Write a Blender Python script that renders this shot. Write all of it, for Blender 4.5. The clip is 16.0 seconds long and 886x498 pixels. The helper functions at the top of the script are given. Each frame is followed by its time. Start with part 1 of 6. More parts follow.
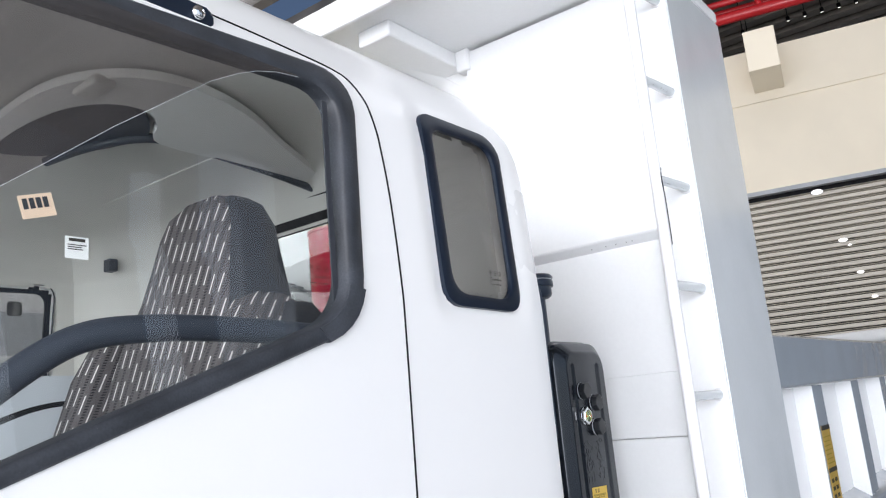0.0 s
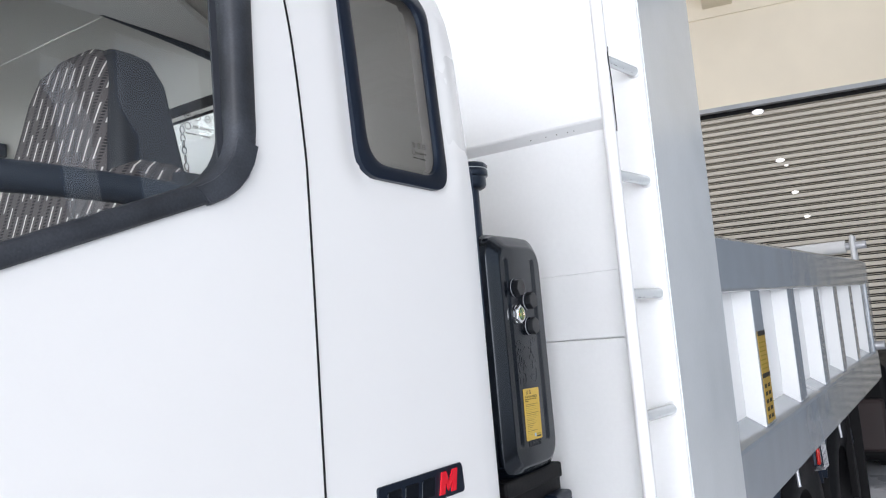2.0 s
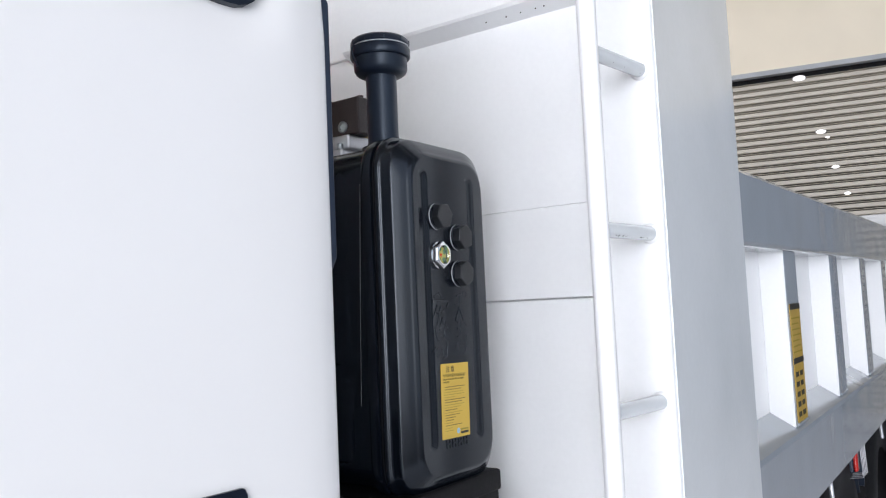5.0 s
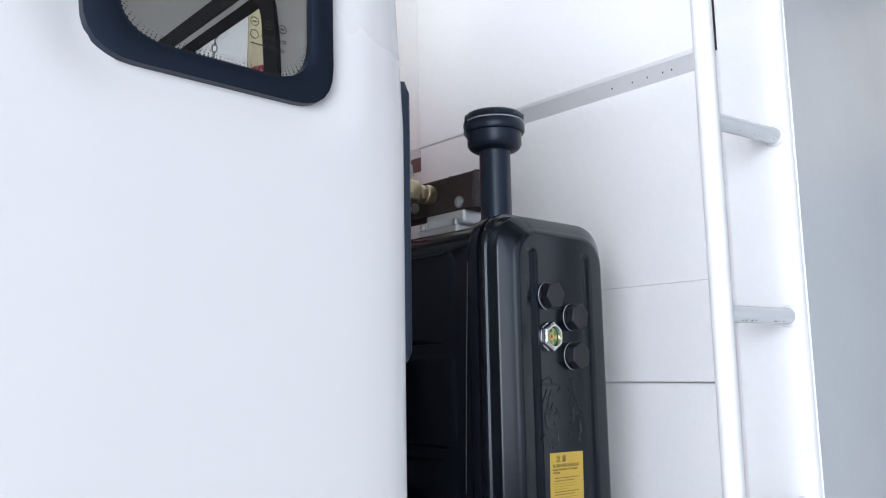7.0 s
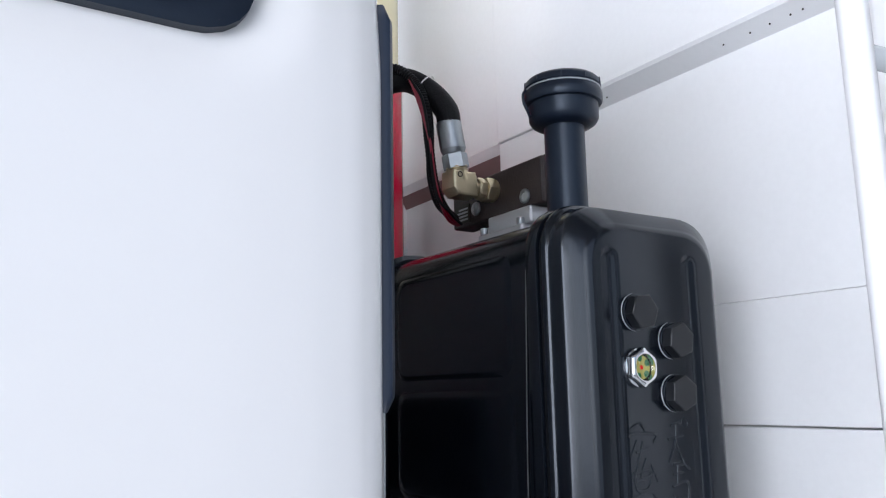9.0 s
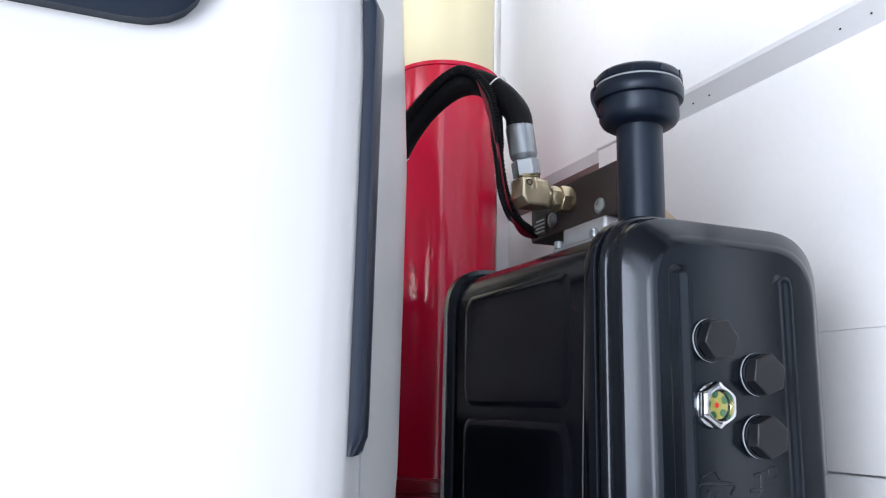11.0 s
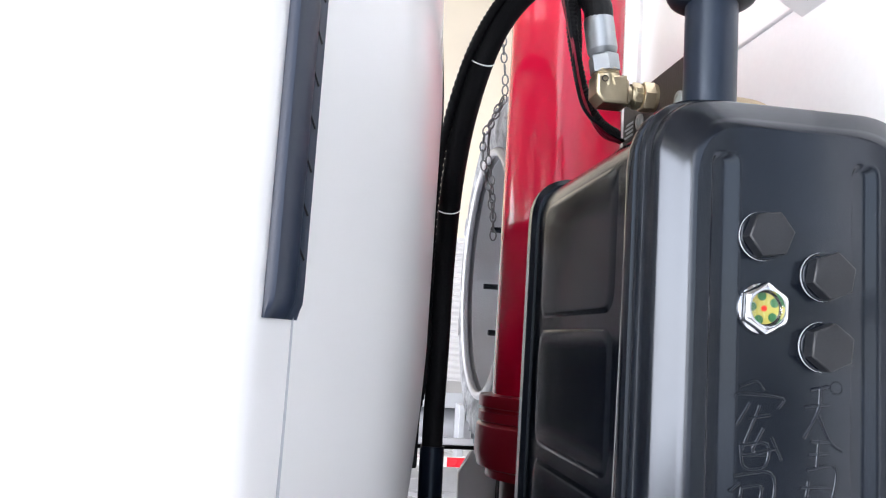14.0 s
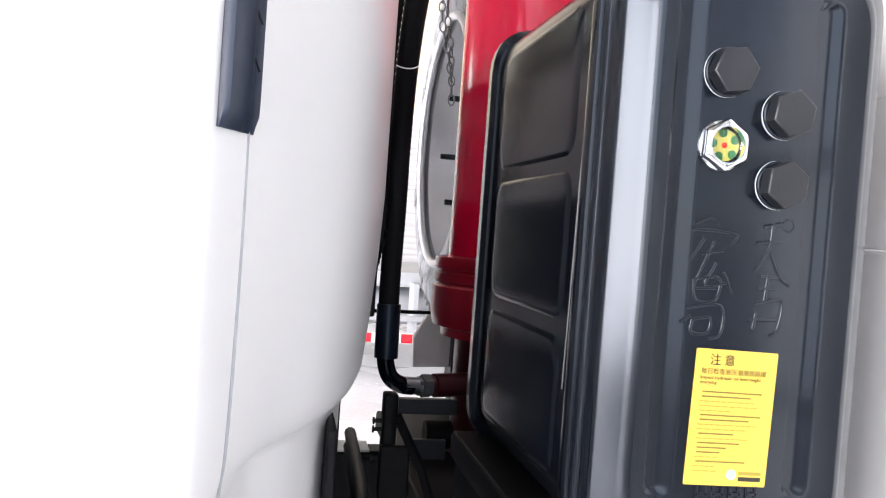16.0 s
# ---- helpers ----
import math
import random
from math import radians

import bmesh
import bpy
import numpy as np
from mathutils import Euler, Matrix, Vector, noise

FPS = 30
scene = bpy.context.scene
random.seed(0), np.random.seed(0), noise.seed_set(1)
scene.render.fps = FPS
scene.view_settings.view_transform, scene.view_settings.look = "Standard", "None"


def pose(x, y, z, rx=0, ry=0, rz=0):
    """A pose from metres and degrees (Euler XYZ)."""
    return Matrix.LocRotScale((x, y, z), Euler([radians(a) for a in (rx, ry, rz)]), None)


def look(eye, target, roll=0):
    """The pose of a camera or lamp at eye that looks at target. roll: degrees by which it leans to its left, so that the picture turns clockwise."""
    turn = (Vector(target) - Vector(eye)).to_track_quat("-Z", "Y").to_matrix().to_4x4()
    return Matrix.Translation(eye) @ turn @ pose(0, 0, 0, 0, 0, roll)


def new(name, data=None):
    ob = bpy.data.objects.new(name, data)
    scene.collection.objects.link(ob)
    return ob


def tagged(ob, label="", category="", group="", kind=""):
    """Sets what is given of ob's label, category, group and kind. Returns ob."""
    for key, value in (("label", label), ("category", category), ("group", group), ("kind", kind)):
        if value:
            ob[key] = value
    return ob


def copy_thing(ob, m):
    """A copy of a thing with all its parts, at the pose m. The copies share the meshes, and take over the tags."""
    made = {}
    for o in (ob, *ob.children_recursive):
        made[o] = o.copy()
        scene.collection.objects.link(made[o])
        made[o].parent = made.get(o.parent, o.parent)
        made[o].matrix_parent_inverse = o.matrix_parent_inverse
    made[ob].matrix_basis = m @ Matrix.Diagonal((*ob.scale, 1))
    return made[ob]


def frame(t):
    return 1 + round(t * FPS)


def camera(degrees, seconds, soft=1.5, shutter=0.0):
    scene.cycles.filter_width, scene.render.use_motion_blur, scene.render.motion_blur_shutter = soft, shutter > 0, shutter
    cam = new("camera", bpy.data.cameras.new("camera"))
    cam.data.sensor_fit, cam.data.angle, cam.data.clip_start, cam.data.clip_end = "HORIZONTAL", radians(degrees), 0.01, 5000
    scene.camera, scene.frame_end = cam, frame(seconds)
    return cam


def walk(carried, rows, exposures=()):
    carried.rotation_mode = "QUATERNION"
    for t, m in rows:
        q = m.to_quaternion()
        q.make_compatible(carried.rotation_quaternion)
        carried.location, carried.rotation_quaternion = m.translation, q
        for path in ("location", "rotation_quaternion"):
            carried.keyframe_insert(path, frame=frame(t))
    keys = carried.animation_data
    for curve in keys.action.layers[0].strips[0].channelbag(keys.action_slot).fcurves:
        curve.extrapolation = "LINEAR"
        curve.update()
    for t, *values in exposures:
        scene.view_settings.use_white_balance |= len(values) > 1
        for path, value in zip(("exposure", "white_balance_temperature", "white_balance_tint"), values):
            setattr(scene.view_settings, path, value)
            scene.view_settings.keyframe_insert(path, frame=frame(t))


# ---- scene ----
# The camera and its walk
cam = camera(58.0, 16.0, soft=1.15)
PATH = [
    (0, (0.096, 0.045, 1.682), (1.663, 1.214, 2.103), -5.2),
    (0.5, (0.109, 0.063, 1.664), (1.704, 1.214, 2.029), -5.0),
    (1, (0.13, 0.069, 1.656), (1.761, 1.184, 1.965), -5.2),
    (1.5, (0.189, 0.096, 1.639), (1.849, 1.183, 1.891), -5.1),
    (2, (0.286, 0.136, 1.627), (1.952, 1.222, 1.84), -4.9),
    (2.5, (0.394, 0.151, 1.615), (2.056, 1.248, 1.801), -4.9),
    (3, (0.487, 0.156, 1.598), (2.152, 1.254, 1.754), -4.3),
    (3.2, (0.535, 0.163, 1.591), (2.209, 1.249, 1.73), -4.0),
    (5.3, (0.989, 0.305, 1.566), (2.605, 1.472, 1.731), -2.4),
    (5.5, (0.993, 0.301, 1.579), (2.595, 1.486, 1.762), -2.4),
    (6, (1.013, 0.272, 1.613), (2.501, 1.583, 1.87), -2.3),
    (6.5, (1.029, 0.245, 1.623), (2.394, 1.677, 1.918), -2.0),
    (7, (1.072, 0.235, 1.616), (2.402, 1.7, 1.908), -1.0),
    (7.5, (1.128, 0.274, 1.621), (2.427, 1.766, 1.913), -1.1),
    (8, (1.201, 0.352, 1.622), (2.448, 1.882, 1.945), -2.0),
    (8.5, (1.292, 0.391, 1.624), (2.476, 1.969, 1.955), -1.8),
    (9, (1.368, 0.4, 1.636), (2.426, 2.059, 1.992), -1.1),
    (11.3, (1.559, 0.431, 1.657), (2.227, 2.279, 2.032), 1.8),
    (11.5, (1.593, 0.434, 1.648), (2.206, 2.302, 2.014), 2.2),
    (12, (1.643, 0.433, 1.641), (2.099, 2.354, 1.965), 2.6),
    (12.5, (1.676, 0.429, 1.63), (2.009, 2.378, 1.929), 2.9),
    (13, (1.698, 0.417, 1.625), (1.958, 2.38, 1.906), 3.3),
    (13.5, (1.713, 0.407, 1.623), (1.95, 2.375, 1.892), 3.3),
    (14, (1.712, 0.413, 1.614), (1.966, 2.384, 1.843), 3.7),
    (14.5, (1.71, 0.419, 1.606), (2.001, 2.391, 1.768), 4.0),
    (15, (1.706, 0.417, 1.594), (2.032, 2.389, 1.673), 4.5),
    (15.5, (1.703, 0.421, 1.584), (2.067, 2.388, 1.589), 4.8),
    (16, (1.712, 0.427, 1.567), (2.098, 2.389, 1.518), 4.1),
]
walk(cam, [(t, look(eye, target, roll)) for t, eye, target, roll in PATH], [
    (0.0, -0.90, 6280, 13), (3.0, -1.05, 6300, 13), (5.5, -0.98, 6240, 14), (7.0, -1.08, 6060, 13), (9.0, -1.02, 6030, 14), (11.5, -0.42, 6040, 14), (12.5, -0.04, 6160, 14), (14.5, 0.28, 6420, 16), (16.0, 0.52, 6620, 17)])

# World, daylight and exposure
world = bpy.data.worlds.new("sky")
scene.world = world
world.use_nodes = True
wn = world.node_tree
sky = wn.nodes.new("ShaderNodeTexSky")
sky.sky_type, sky.sun_disc = "NISHITA", False
sky.sun_elevation, sky.sun_rotation = radians(48), radians(250)
wn.links.new(sky.outputs[0], wn.nodes["Background"].inputs[0])
wn.nodes["Background"].inputs[1].default_value = 0.12


def area_lamp(name, eye, target, sx, sy, watts, color):
    data = bpy.data.lights.new(name, "AREA")
    data.shape, data.size, data.size_y, data.energy, data.color = "RECTANGLE", sx, sy, watts, color
    ob = new(name, data)
    ob.matrix_world = look(eye, target)
    return ob


# Daylight through the front doorway and a door gap; the other lamps are added fill
area_lamp("daylight_front_doorway", (-5.25, -2.9, 2.75), (0, -2.9, 2.75), 9.4, 5.4, 2200, (0.965, 0.975, 1.0))
# unseen second doorway, added to brighten the gap behind the cab
area_lamp("far_side_fill", (-5.25, 6.6, 2.75), (0, 6.6, 2.75), 6.0, 5.4, 800, (0.965, 0.975, 1.0))
# unseen near side bay, placed to light the cab's side and corner
area_lamp("near_side_fill", (1.2, -8.45, 4.1), (1.2, 0, 4.1), 6.4, 8.0, 260, (0.86, 0.93, 1.0))
# unseen corner bay, added to brighten the tank's chamfer
area_lamp("chamfer_fill", (-3.7, -8.45, 4.1), (-3.7, 0, 4.1), 2.9, 8.0, 360, (0.95, 0.975, 1.0))
# no rooflight is known: this strip lamp only lifts the rear fascia
area_lamp("fascia_fill", (7.9, 4.0, 8.28), (7.9, 4.001, 0), 1.5, 13.0, 420, (0.99, 0.985, 1.0))
# slit placed for the pale strip mirrored in the door glass
area_lamp("daylight_door_gap", (6.68, -8.45, 3.6), (6.68, 0, 3.6), 0.54, 7.0, 16, (0.86, 0.93, 1.0))
# unseen bay, sized for the brightness mirrored in the tank's face
area_lamp("near_side_fill", (8.55, -8.45, 4.9), (8.55, 0, 4.9), 1.7, 6.4, 34, (0.86, 0.93, 1.0))

# ---------------------------------------------------------------- materials


def material(name, color, rough=0.5, metal=0.0, coat=0.0, var=0.06, scale=3.0, bump=0.0, bscale=60.0, detail=0.0, spec=0.5, wave=0.0, specks=0.0, sheen=(1, 1, 1)):
    """A paint, plastic or metal with stains at a large scale and grain at a small one."""
    m = bpy.data.materials.new(name)
    m.use_nodes = True
    n, l = m.node_tree.nodes, m.node_tree.links
    b = n["Principled BSDF"]
    b.inputs["Metallic"].default_value, b.inputs["Coat Weight"].default_value = metal, coat
    b.inputs["Coat Roughness"].default_value = 0.08
    b.inputs["Specular IOR Level"].default_value = spec
    b.inputs["Specular Tint"].default_value = (*sheen, 1)
    tc = n.new("ShaderNodeTexCoord")
    big, small = n.new("ShaderNodeTexNoise"), n.new("ShaderNodeTexNoise")
    big.inputs["Scale"].default_value, big.inputs["Detail"].default_value = scale, 5
    small.inputs["Scale"].default_value, small.inputs["Detail"].default_value = bscale, 3
    for t in (big, small):
        l.new(tc.outputs["Object"], t.inputs["Vector"])
    ramp = n.new("ShaderNodeMapRange")
    ramp.inputs["From Min"].default_value, ramp.inputs["From Max"].default_value = 0.3, 0.7
    ramp.inputs["To Min"].default_value, ramp.inputs["To Max"].default_value = 1 - var, 1 + var
    l.new(big.outputs["Fac"], ramp.inputs["Value"])
    grain = n.new("ShaderNodeMapRange")
    grain.inputs["From Min"].default_value, grain.inputs["From Max"].default_value = 0.3, 0.7
    grain.inputs["To Min"].default_value, grain.inputs["To Max"].default_value = 1 - detail, 1 + detail
    l.new(small.outputs["Fac"], grain.inputs["Value"])
    mul = n.new("ShaderNodeMath")
    mul.operation = "MULTIPLY"
    l.new(ramp.outputs[0], mul.inputs[0]), l.new(grain.outputs[0], mul.inputs[1])
    hsv = n.new("ShaderNodeHueSaturation")
    hsv.inputs["Color"].default_value = (*color, 1)
    l.new(mul.outputs[0], hsv.inputs["Value"])
    l.new(hsv.outputs[0], b.inputs["Base Color"])
    if specks:
        dust_haze, cut, mix = n.new("ShaderNodeTexNoise"), n.new("ShaderNodeMapRange"), n.new("ShaderNodeMixRGB")
        dust_haze.inputs["Scale"].default_value, dust_haze.inputs["Detail"].default_value = 620, 1
        cut.inputs["From Min"].default_value, cut.inputs["From Max"].default_value = 0.775, 0.82
        cut.inputs["To Max"].default_value = specks
        l.new(tc.outputs["Object"], dust_haze.inputs["Vector"]), l.new(dust_haze.outputs["Fac"], cut.inputs["Value"])
        l.new(cut.outputs[0], mix.inputs[0]), l.new(hsv.outputs[0], mix.inputs[1])
        mix.inputs[2].default_value = (0.32, 0.31, 0.30, 1)
        l.new(mix.outputs[0], b.inputs["Base Color"])
    rr = n.new("ShaderNodeMapRange")
    rr.inputs["From Min"].default_value, rr.inputs["From Max"].default_value = 0.25, 0.75
    rr.inputs["To Min"].default_value, rr.inputs["To Max"].default_value = rough * 0.8, min(1, rough * 1.2)
    l.new(big.outputs["Fac"], rr.inputs["Value"])
    l.new(rr.outputs[0], b.inputs["Roughness"])
    if bump:
        bp = n.new("ShaderNodeBump")
        bp.inputs["Strength"].default_value, bp.inputs["Distance"].default_value = bump, 0.004
        l.new(small.outputs["Fac"], bp.inputs["Height"])
        l.new(bp.outputs[0], b.inputs["Normal"])
    if wave:
        sheet, wb = n.new("ShaderNodeTexNoise"), n.new("ShaderNodeBump")
        sheet.inputs["Scale"].default_value, sheet.inputs["Detail"].default_value = 3.5, 1
        wb.inputs["Strength"].default_value, wb.inputs["Distance"].default_value = wave, 0.03
        l.new(tc.outputs["Object"], sheet.inputs["Vector"]), l.new(sheet.outputs["Fac"], wb.inputs["Height"])
        l.new(wb.outputs[0], bp.inputs["Normal"])
    return m


def glass_material(name, tint, gloss=0.02, base=0.06, dust_haze=0.0):
    m = bpy.data.materials.new(name)
    m.use_nodes = True
    n, l = m.node_tree.nodes, m.node_tree.links
    n.remove(n["Principled BSDF"])
    tr, gl, lw, mx = n.new("ShaderNodeBsdfTransparent"), n.new("ShaderNodeBsdfGlossy"), n.new("ShaderNodeLayerWeight"), n.new("ShaderNodeMixShader")
    tr.inputs["Color"].default_value = (*tint, 1)
    gl.inputs["Roughness"].default_value = gloss
    lw.inputs["Blend"].default_value = 0.5
    power, gain = n.new("ShaderNodeMath"), n.new("ShaderNodeMath")
    power.operation, gain.operation = "POWER", "MULTIPLY_ADD"
    power.inputs[1].default_value = 4.0
    gain.inputs[1].default_value, gain.inputs[2].default_value = 0.85, base
    l.new(lw.outputs["Facing"], power.inputs[0]), l.new(power.outputs[0], gain.inputs[0])
    l.new(gain.outputs[0], mx.inputs[0]), l.new(tr.outputs[0], mx.inputs[1]), l.new(gl.outputs[0], mx.inputs[2])
    # grey film: dust, with the haze of roof reflections put into its colour
    if dust_haze:
        film, cover, tc, noise, amount = n.new("ShaderNodeBsdfDiffuse"), n.new("ShaderNodeMixShader"), n.new("ShaderNodeTexCoord"), n.new("ShaderNodeTexNoise"), n.new("ShaderNodeMapRange")
        film.inputs["Color"].default_value = (0.50, 0.47, 0.46, 1)
        noise.inputs["Scale"].default_value, noise.inputs["Detail"].default_value = 5.0, 6
        amount.inputs["From Min"].default_value, amount.inputs["From Max"].default_value = 0.3, 0.7
        amount.inputs["To Min"].default_value, amount.inputs["To Max"].default_value = dust_haze * 0.6, dust_haze * 1.4
        l.new(tc.outputs["Object"], noise.inputs["Vector"]), l.new(noise.outputs["Fac"], amount.inputs["Value"])
        l.new(amount.outputs[0], cover.inputs[0]), l.new(mx.outputs[0], cover.inputs[1]), l.new(film.outputs[0], cover.inputs[2])
        mx = cover
    l.new(mx.outputs[0], n["Material Output"].inputs["Surface"])
    return m


def fabric_material(name):
    """Grey-brown woven seat cloth with slanted rows of white dashes and dark dots."""
    m = material(name, (0.125, 0.112, 0.115), 0.9, var=0.12, bump=0.12, bscale=900, detail=0.15)
    n, l = m.node_tree.nodes, m.node_tree.links

    def calc(op, a, b=0.0, c=0.0):
        k = n.new("ShaderNodeMath")
        k.operation = op
        for i, v in enumerate((a, b, c)):
            if not isinstance(v, (int, float)):
                l.new(v, k.inputs[i])
            else:
                k.inputs[i].default_value = v
        return k.outputs[0]

    tc = n.new("ShaderNodeTexCoord")
    sep = n.new("ShaderNodeSeparateXYZ")
    l.new(tc.outputs["Object"], sep.inputs[0])
    y, z = calc("SUBTRACT", sep.outputs[1], sep.outputs[0]), sep.outputs[2]
    u = calc("MULTIPLY", calc("ADD", y, calc("MULTIPLY", z, 0.45)), 70.0)
    row = calc("FLOOR", u)
    fu = calc("FRACT", u)
    v = calc("ADD", calc("MULTIPLY", z, 15.0), calc("MULTIPLY", calc("SINE", calc("MULTIPLY", row, 12.9)), 3.1))
    odd = calc("MODULO", calc("ABSOLUTE", row), 2.0)
    dash = calc("MULTIPLY", calc("MULTIPLY", calc("LESS_THAN", calc("ABSOLUTE", calc("SUBTRACT", fu, 0.5)), 0.14), calc("LESS_THAN", calc("FRACT", v), 0.58)), calc("GREATER_THAN", odd, 0.5))
    dots = calc("MULTIPLY", calc("MULTIPLY", calc("LESS_THAN", calc("ABSOLUTE", calc("SUBTRACT", fu, 0.5)), 0.34), calc("LESS_THAN", calc("FRACT", calc("MULTIPLY", z, 170.0)), 0.55)), calc("LESS_THAN", odd, 0.5))
    b = n["Principled BSDF"]
    base = b.inputs["Base Color"].links[0].from_socket
    m1, m2 = n.new("ShaderNodeMixRGB"), n.new("ShaderNodeMixRGB")
    l.new(dots, m1.inputs[0]), l.new(base, m1.inputs[1])
    m1.inputs[2].default_value = (0.016, 0.014, 0.016, 1)
    l.new(dash, m2.inputs[0]), l.new(m1.outputs[0], m2.inputs[1])
    m2.inputs[2].default_value = (0.80, 0.78, 0.75, 1)
    l.new(m2.outputs[0], b.inputs["Base Color"])
    return m


CAB_WHITE = material("white_cab_paint", (0.815, 0.815, 0.805), 0.3, coat=0.25, var=0.012, scale=1.5, bump=0.01, bscale=220)
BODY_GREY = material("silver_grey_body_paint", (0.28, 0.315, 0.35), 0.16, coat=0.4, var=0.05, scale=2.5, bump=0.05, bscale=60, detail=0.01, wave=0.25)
# greyer copy of the white body paint, with shade put into its colour
BODY_SHADED = material("shaded_body_paint", (0.62, 0.65, 0.66), 0.22, coat=0.3, var=0.05, scale=2.0, bump=0.05, bscale=60, detail=0.01, wave=0.3)
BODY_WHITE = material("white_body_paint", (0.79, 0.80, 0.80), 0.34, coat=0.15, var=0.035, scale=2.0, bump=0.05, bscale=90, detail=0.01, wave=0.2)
TANK_BLACK = material("black_powder_coat", (0.0030, 0.0045, 0.0080), 0.2, var=0.2, scale=7, bump=0.012, bscale=520, detail=0.2, spec=0.53, specks=0.3, sheen=(0.85, 0.925, 1.0))
PLUG = material("black_oxide_steel", (0.010, 0.0115, 0.014), 0.4, spec=0.5, var=0.2, scale=40, bump=0.05, bscale=500, detail=0.2)
PLASTIC_BLACK = material("black_plastic", (0.006, 0.010, 0.020), 0.36, spec=0.45, var=0.15, bump=0.04, bscale=600, specks=0.15, sheen=(0.75, 0.87, 1.0))
SEAL = material("dusty_window_rubber", (0.030, 0.034, 0.042), 0.5, spec=0.5, var=0.35, scale=14, bump=0.06, bscale=300, detail=0.2, specks=0.4)
NAVY_PLASTIC = material("navy_black_plastic", (0.012, 0.021, 0.042), 0.4, spec=0.5, var=0.12, bump=0.03, bscale=600)
MAROON = material("dark_maroon_paint", (0.045, 0.003, 0.007), 0.4, var=0.1)
LEDGE_TINT = material("brown_ledge_tint", (0.20, 0.125, 0.12), 0.6, var=0.2, bump=0.1, bscale=90)
RUBBER = material("black_rubber", (0.006, 0.006, 0.007), 0.6, spec=0.2, var=0.2, bump=0.2, bscale=300, detail=0.2)
TYRE = material("dusty_tyre_rubber", (0.30, 0.31, 0.325), 0.75, var=0.6, scale=16, bump=0.25, bscale=120, detail=0.2)
RED_PAINT = material("red_gloss_paint", (0.60, 0.004, 0.036), 0.15, coat=0.2, var=0.06, scale=4, bump=0.03, bscale=14, spec=0.35)
CRIMSON = material("crimson_wire_sheath", (0.26, 0.005, 0.025), 0.35, var=0.05)
DARK_RED = material("dark_red_paint", (0.30, 0.008, 0.022), 0.35, coat=0.3, var=0.12, bump=0.05, bscale=90)
CREAM_STEEL = material("cream_tube_paint", (0.80, 0.72, 0.45), 0.25, coat=0.4, var=0.04)
BROWN_BLOCK = material("dark_brown_cast_block", (0.022, 0.012, 0.012), 0.5, var=0.2, bump=0.15, bscale=250, detail=0.1)
ZINC = material("zinc_plated_steel", (0.36, 0.385, 0.40), 0.42, metal=1.0, var=0.12, scale=30, bump=0.05, bscale=200)
BRASS_ZINC = material("yellow_zinc_steel", (0.58, 0.49, 0.33), 0.34, metal=1.0, var=0.12, scale=30, bump=0.04, bscale=200)
CHAIN_STEEL = material("dull_chain_steel", (0.16, 0.165, 0.17), 0.45, metal=0.7, var=0.2, scale=60)
ALUMINIUM = material("cast_aluminium", (0.55, 0.56, 0.58), 0.5, metal=0.8, var=0.1, bump=0.2, bscale=200)
CHROME = material("chrome", (0.82, 0.83, 0.84), 0.1, metal=1.0, var=0.03)
CHASSIS = material("black_chassis_paint", (0.005, 0.005, 0.006), 0.55, spec=0.15, var=0.3, bump=0.1, bscale=120, detail=0.2)
GREY_STEEL = material("grey_painted_steel", (0.42, 0.44, 0.46), 0.5, var=0.1, bump=0.05)
YELLOW = material("yellow_label", (0.60, 0.405, 0.06), 0.45, var=0.02)
TAN = material("tan_pipe_paint", (0.46, 0.35, 0.22), 0.5, var=0.08)
OCHRE = material("ochre_label", (0.42, 0.27, 0.03), 0.4, var=0.06)
INK = material("black_ink", (0.02, 0.018, 0.012), 0.6, var=0.0)
INK_MID = material("worn_ink", (0.13, 0.105, 0.02), 0.6, var=0.0)
INK_FADE = material("faded_ink", (0.30, 0.24, 0.03), 0.6, var=0.0)
BLUE_MARK = material("pale_blue_mark", (0.35, 0.55, 0.7), 0.5, var=0.0)
LABEL_WHITE = material("white_label", (0.78, 0.78, 0.76), 0.5, var=0.02)
ORANGE = material("orange_label", (0.80, 0.60, 0.44), 0.5, var=0.05)
BADGE_RED = material("badge_red", (0.72, 0.015, 0.03), 0.25, coat=0.4, var=0.02)
FABRIC = fabric_material("seat_cloth")
VINYL = material("dark_grey_vinyl", (0.028, 0.031, 0.039), 0.55, var=0.1, bump=0.03, bscale=500)
TRIM = material("grey_beige_cab_trim", (0.68, 0.67, 0.63), 0.7, var=0.08, bump=0.08, bscale=300)
TRIM_PALE = material("pale_grey_cab_moulding", (0.64, 0.68, 0.71), 0.5, var=0.06, bump=0.05, bscale=400)
TRIM_DARK = material("dark_cab_trim", (0.028, 0.036, 0.052), 0.5, var=0.1)
WALL = material("cream_wall_paint", (0.88, 0.80, 0.64), 0.75, var=0.05, scale=0.8, bump=0.04, bscale=40)
# for unseen walls, kept dark so that the tank's face mirrors less light
UNSEEN_WALL = material("unseen_dark_wall", (0.22, 0.25, 0.29), 0.6, var=0.08, scale=0.8, bump=0.04)
WALL_WHITE = material("white_wall_panel", (0.72, 0.72, 0.72), 0.6, var=0.05, scale=0.8, bump=0.03)
FLOOR = material("pale_grey_epoxy_floor", (0.70, 0.71, 0.73), 0.28, var=0.08, scale=0.7, bump=0.04, bscale=20, detail=0.05)
DARK_FLOOR = material("dark_floor_strip", (0.17, 0.165, 0.155), 0.8, var=0.2, scale=1.5, bump=0.2, bscale=90, detail=0.2, spec=0.3)
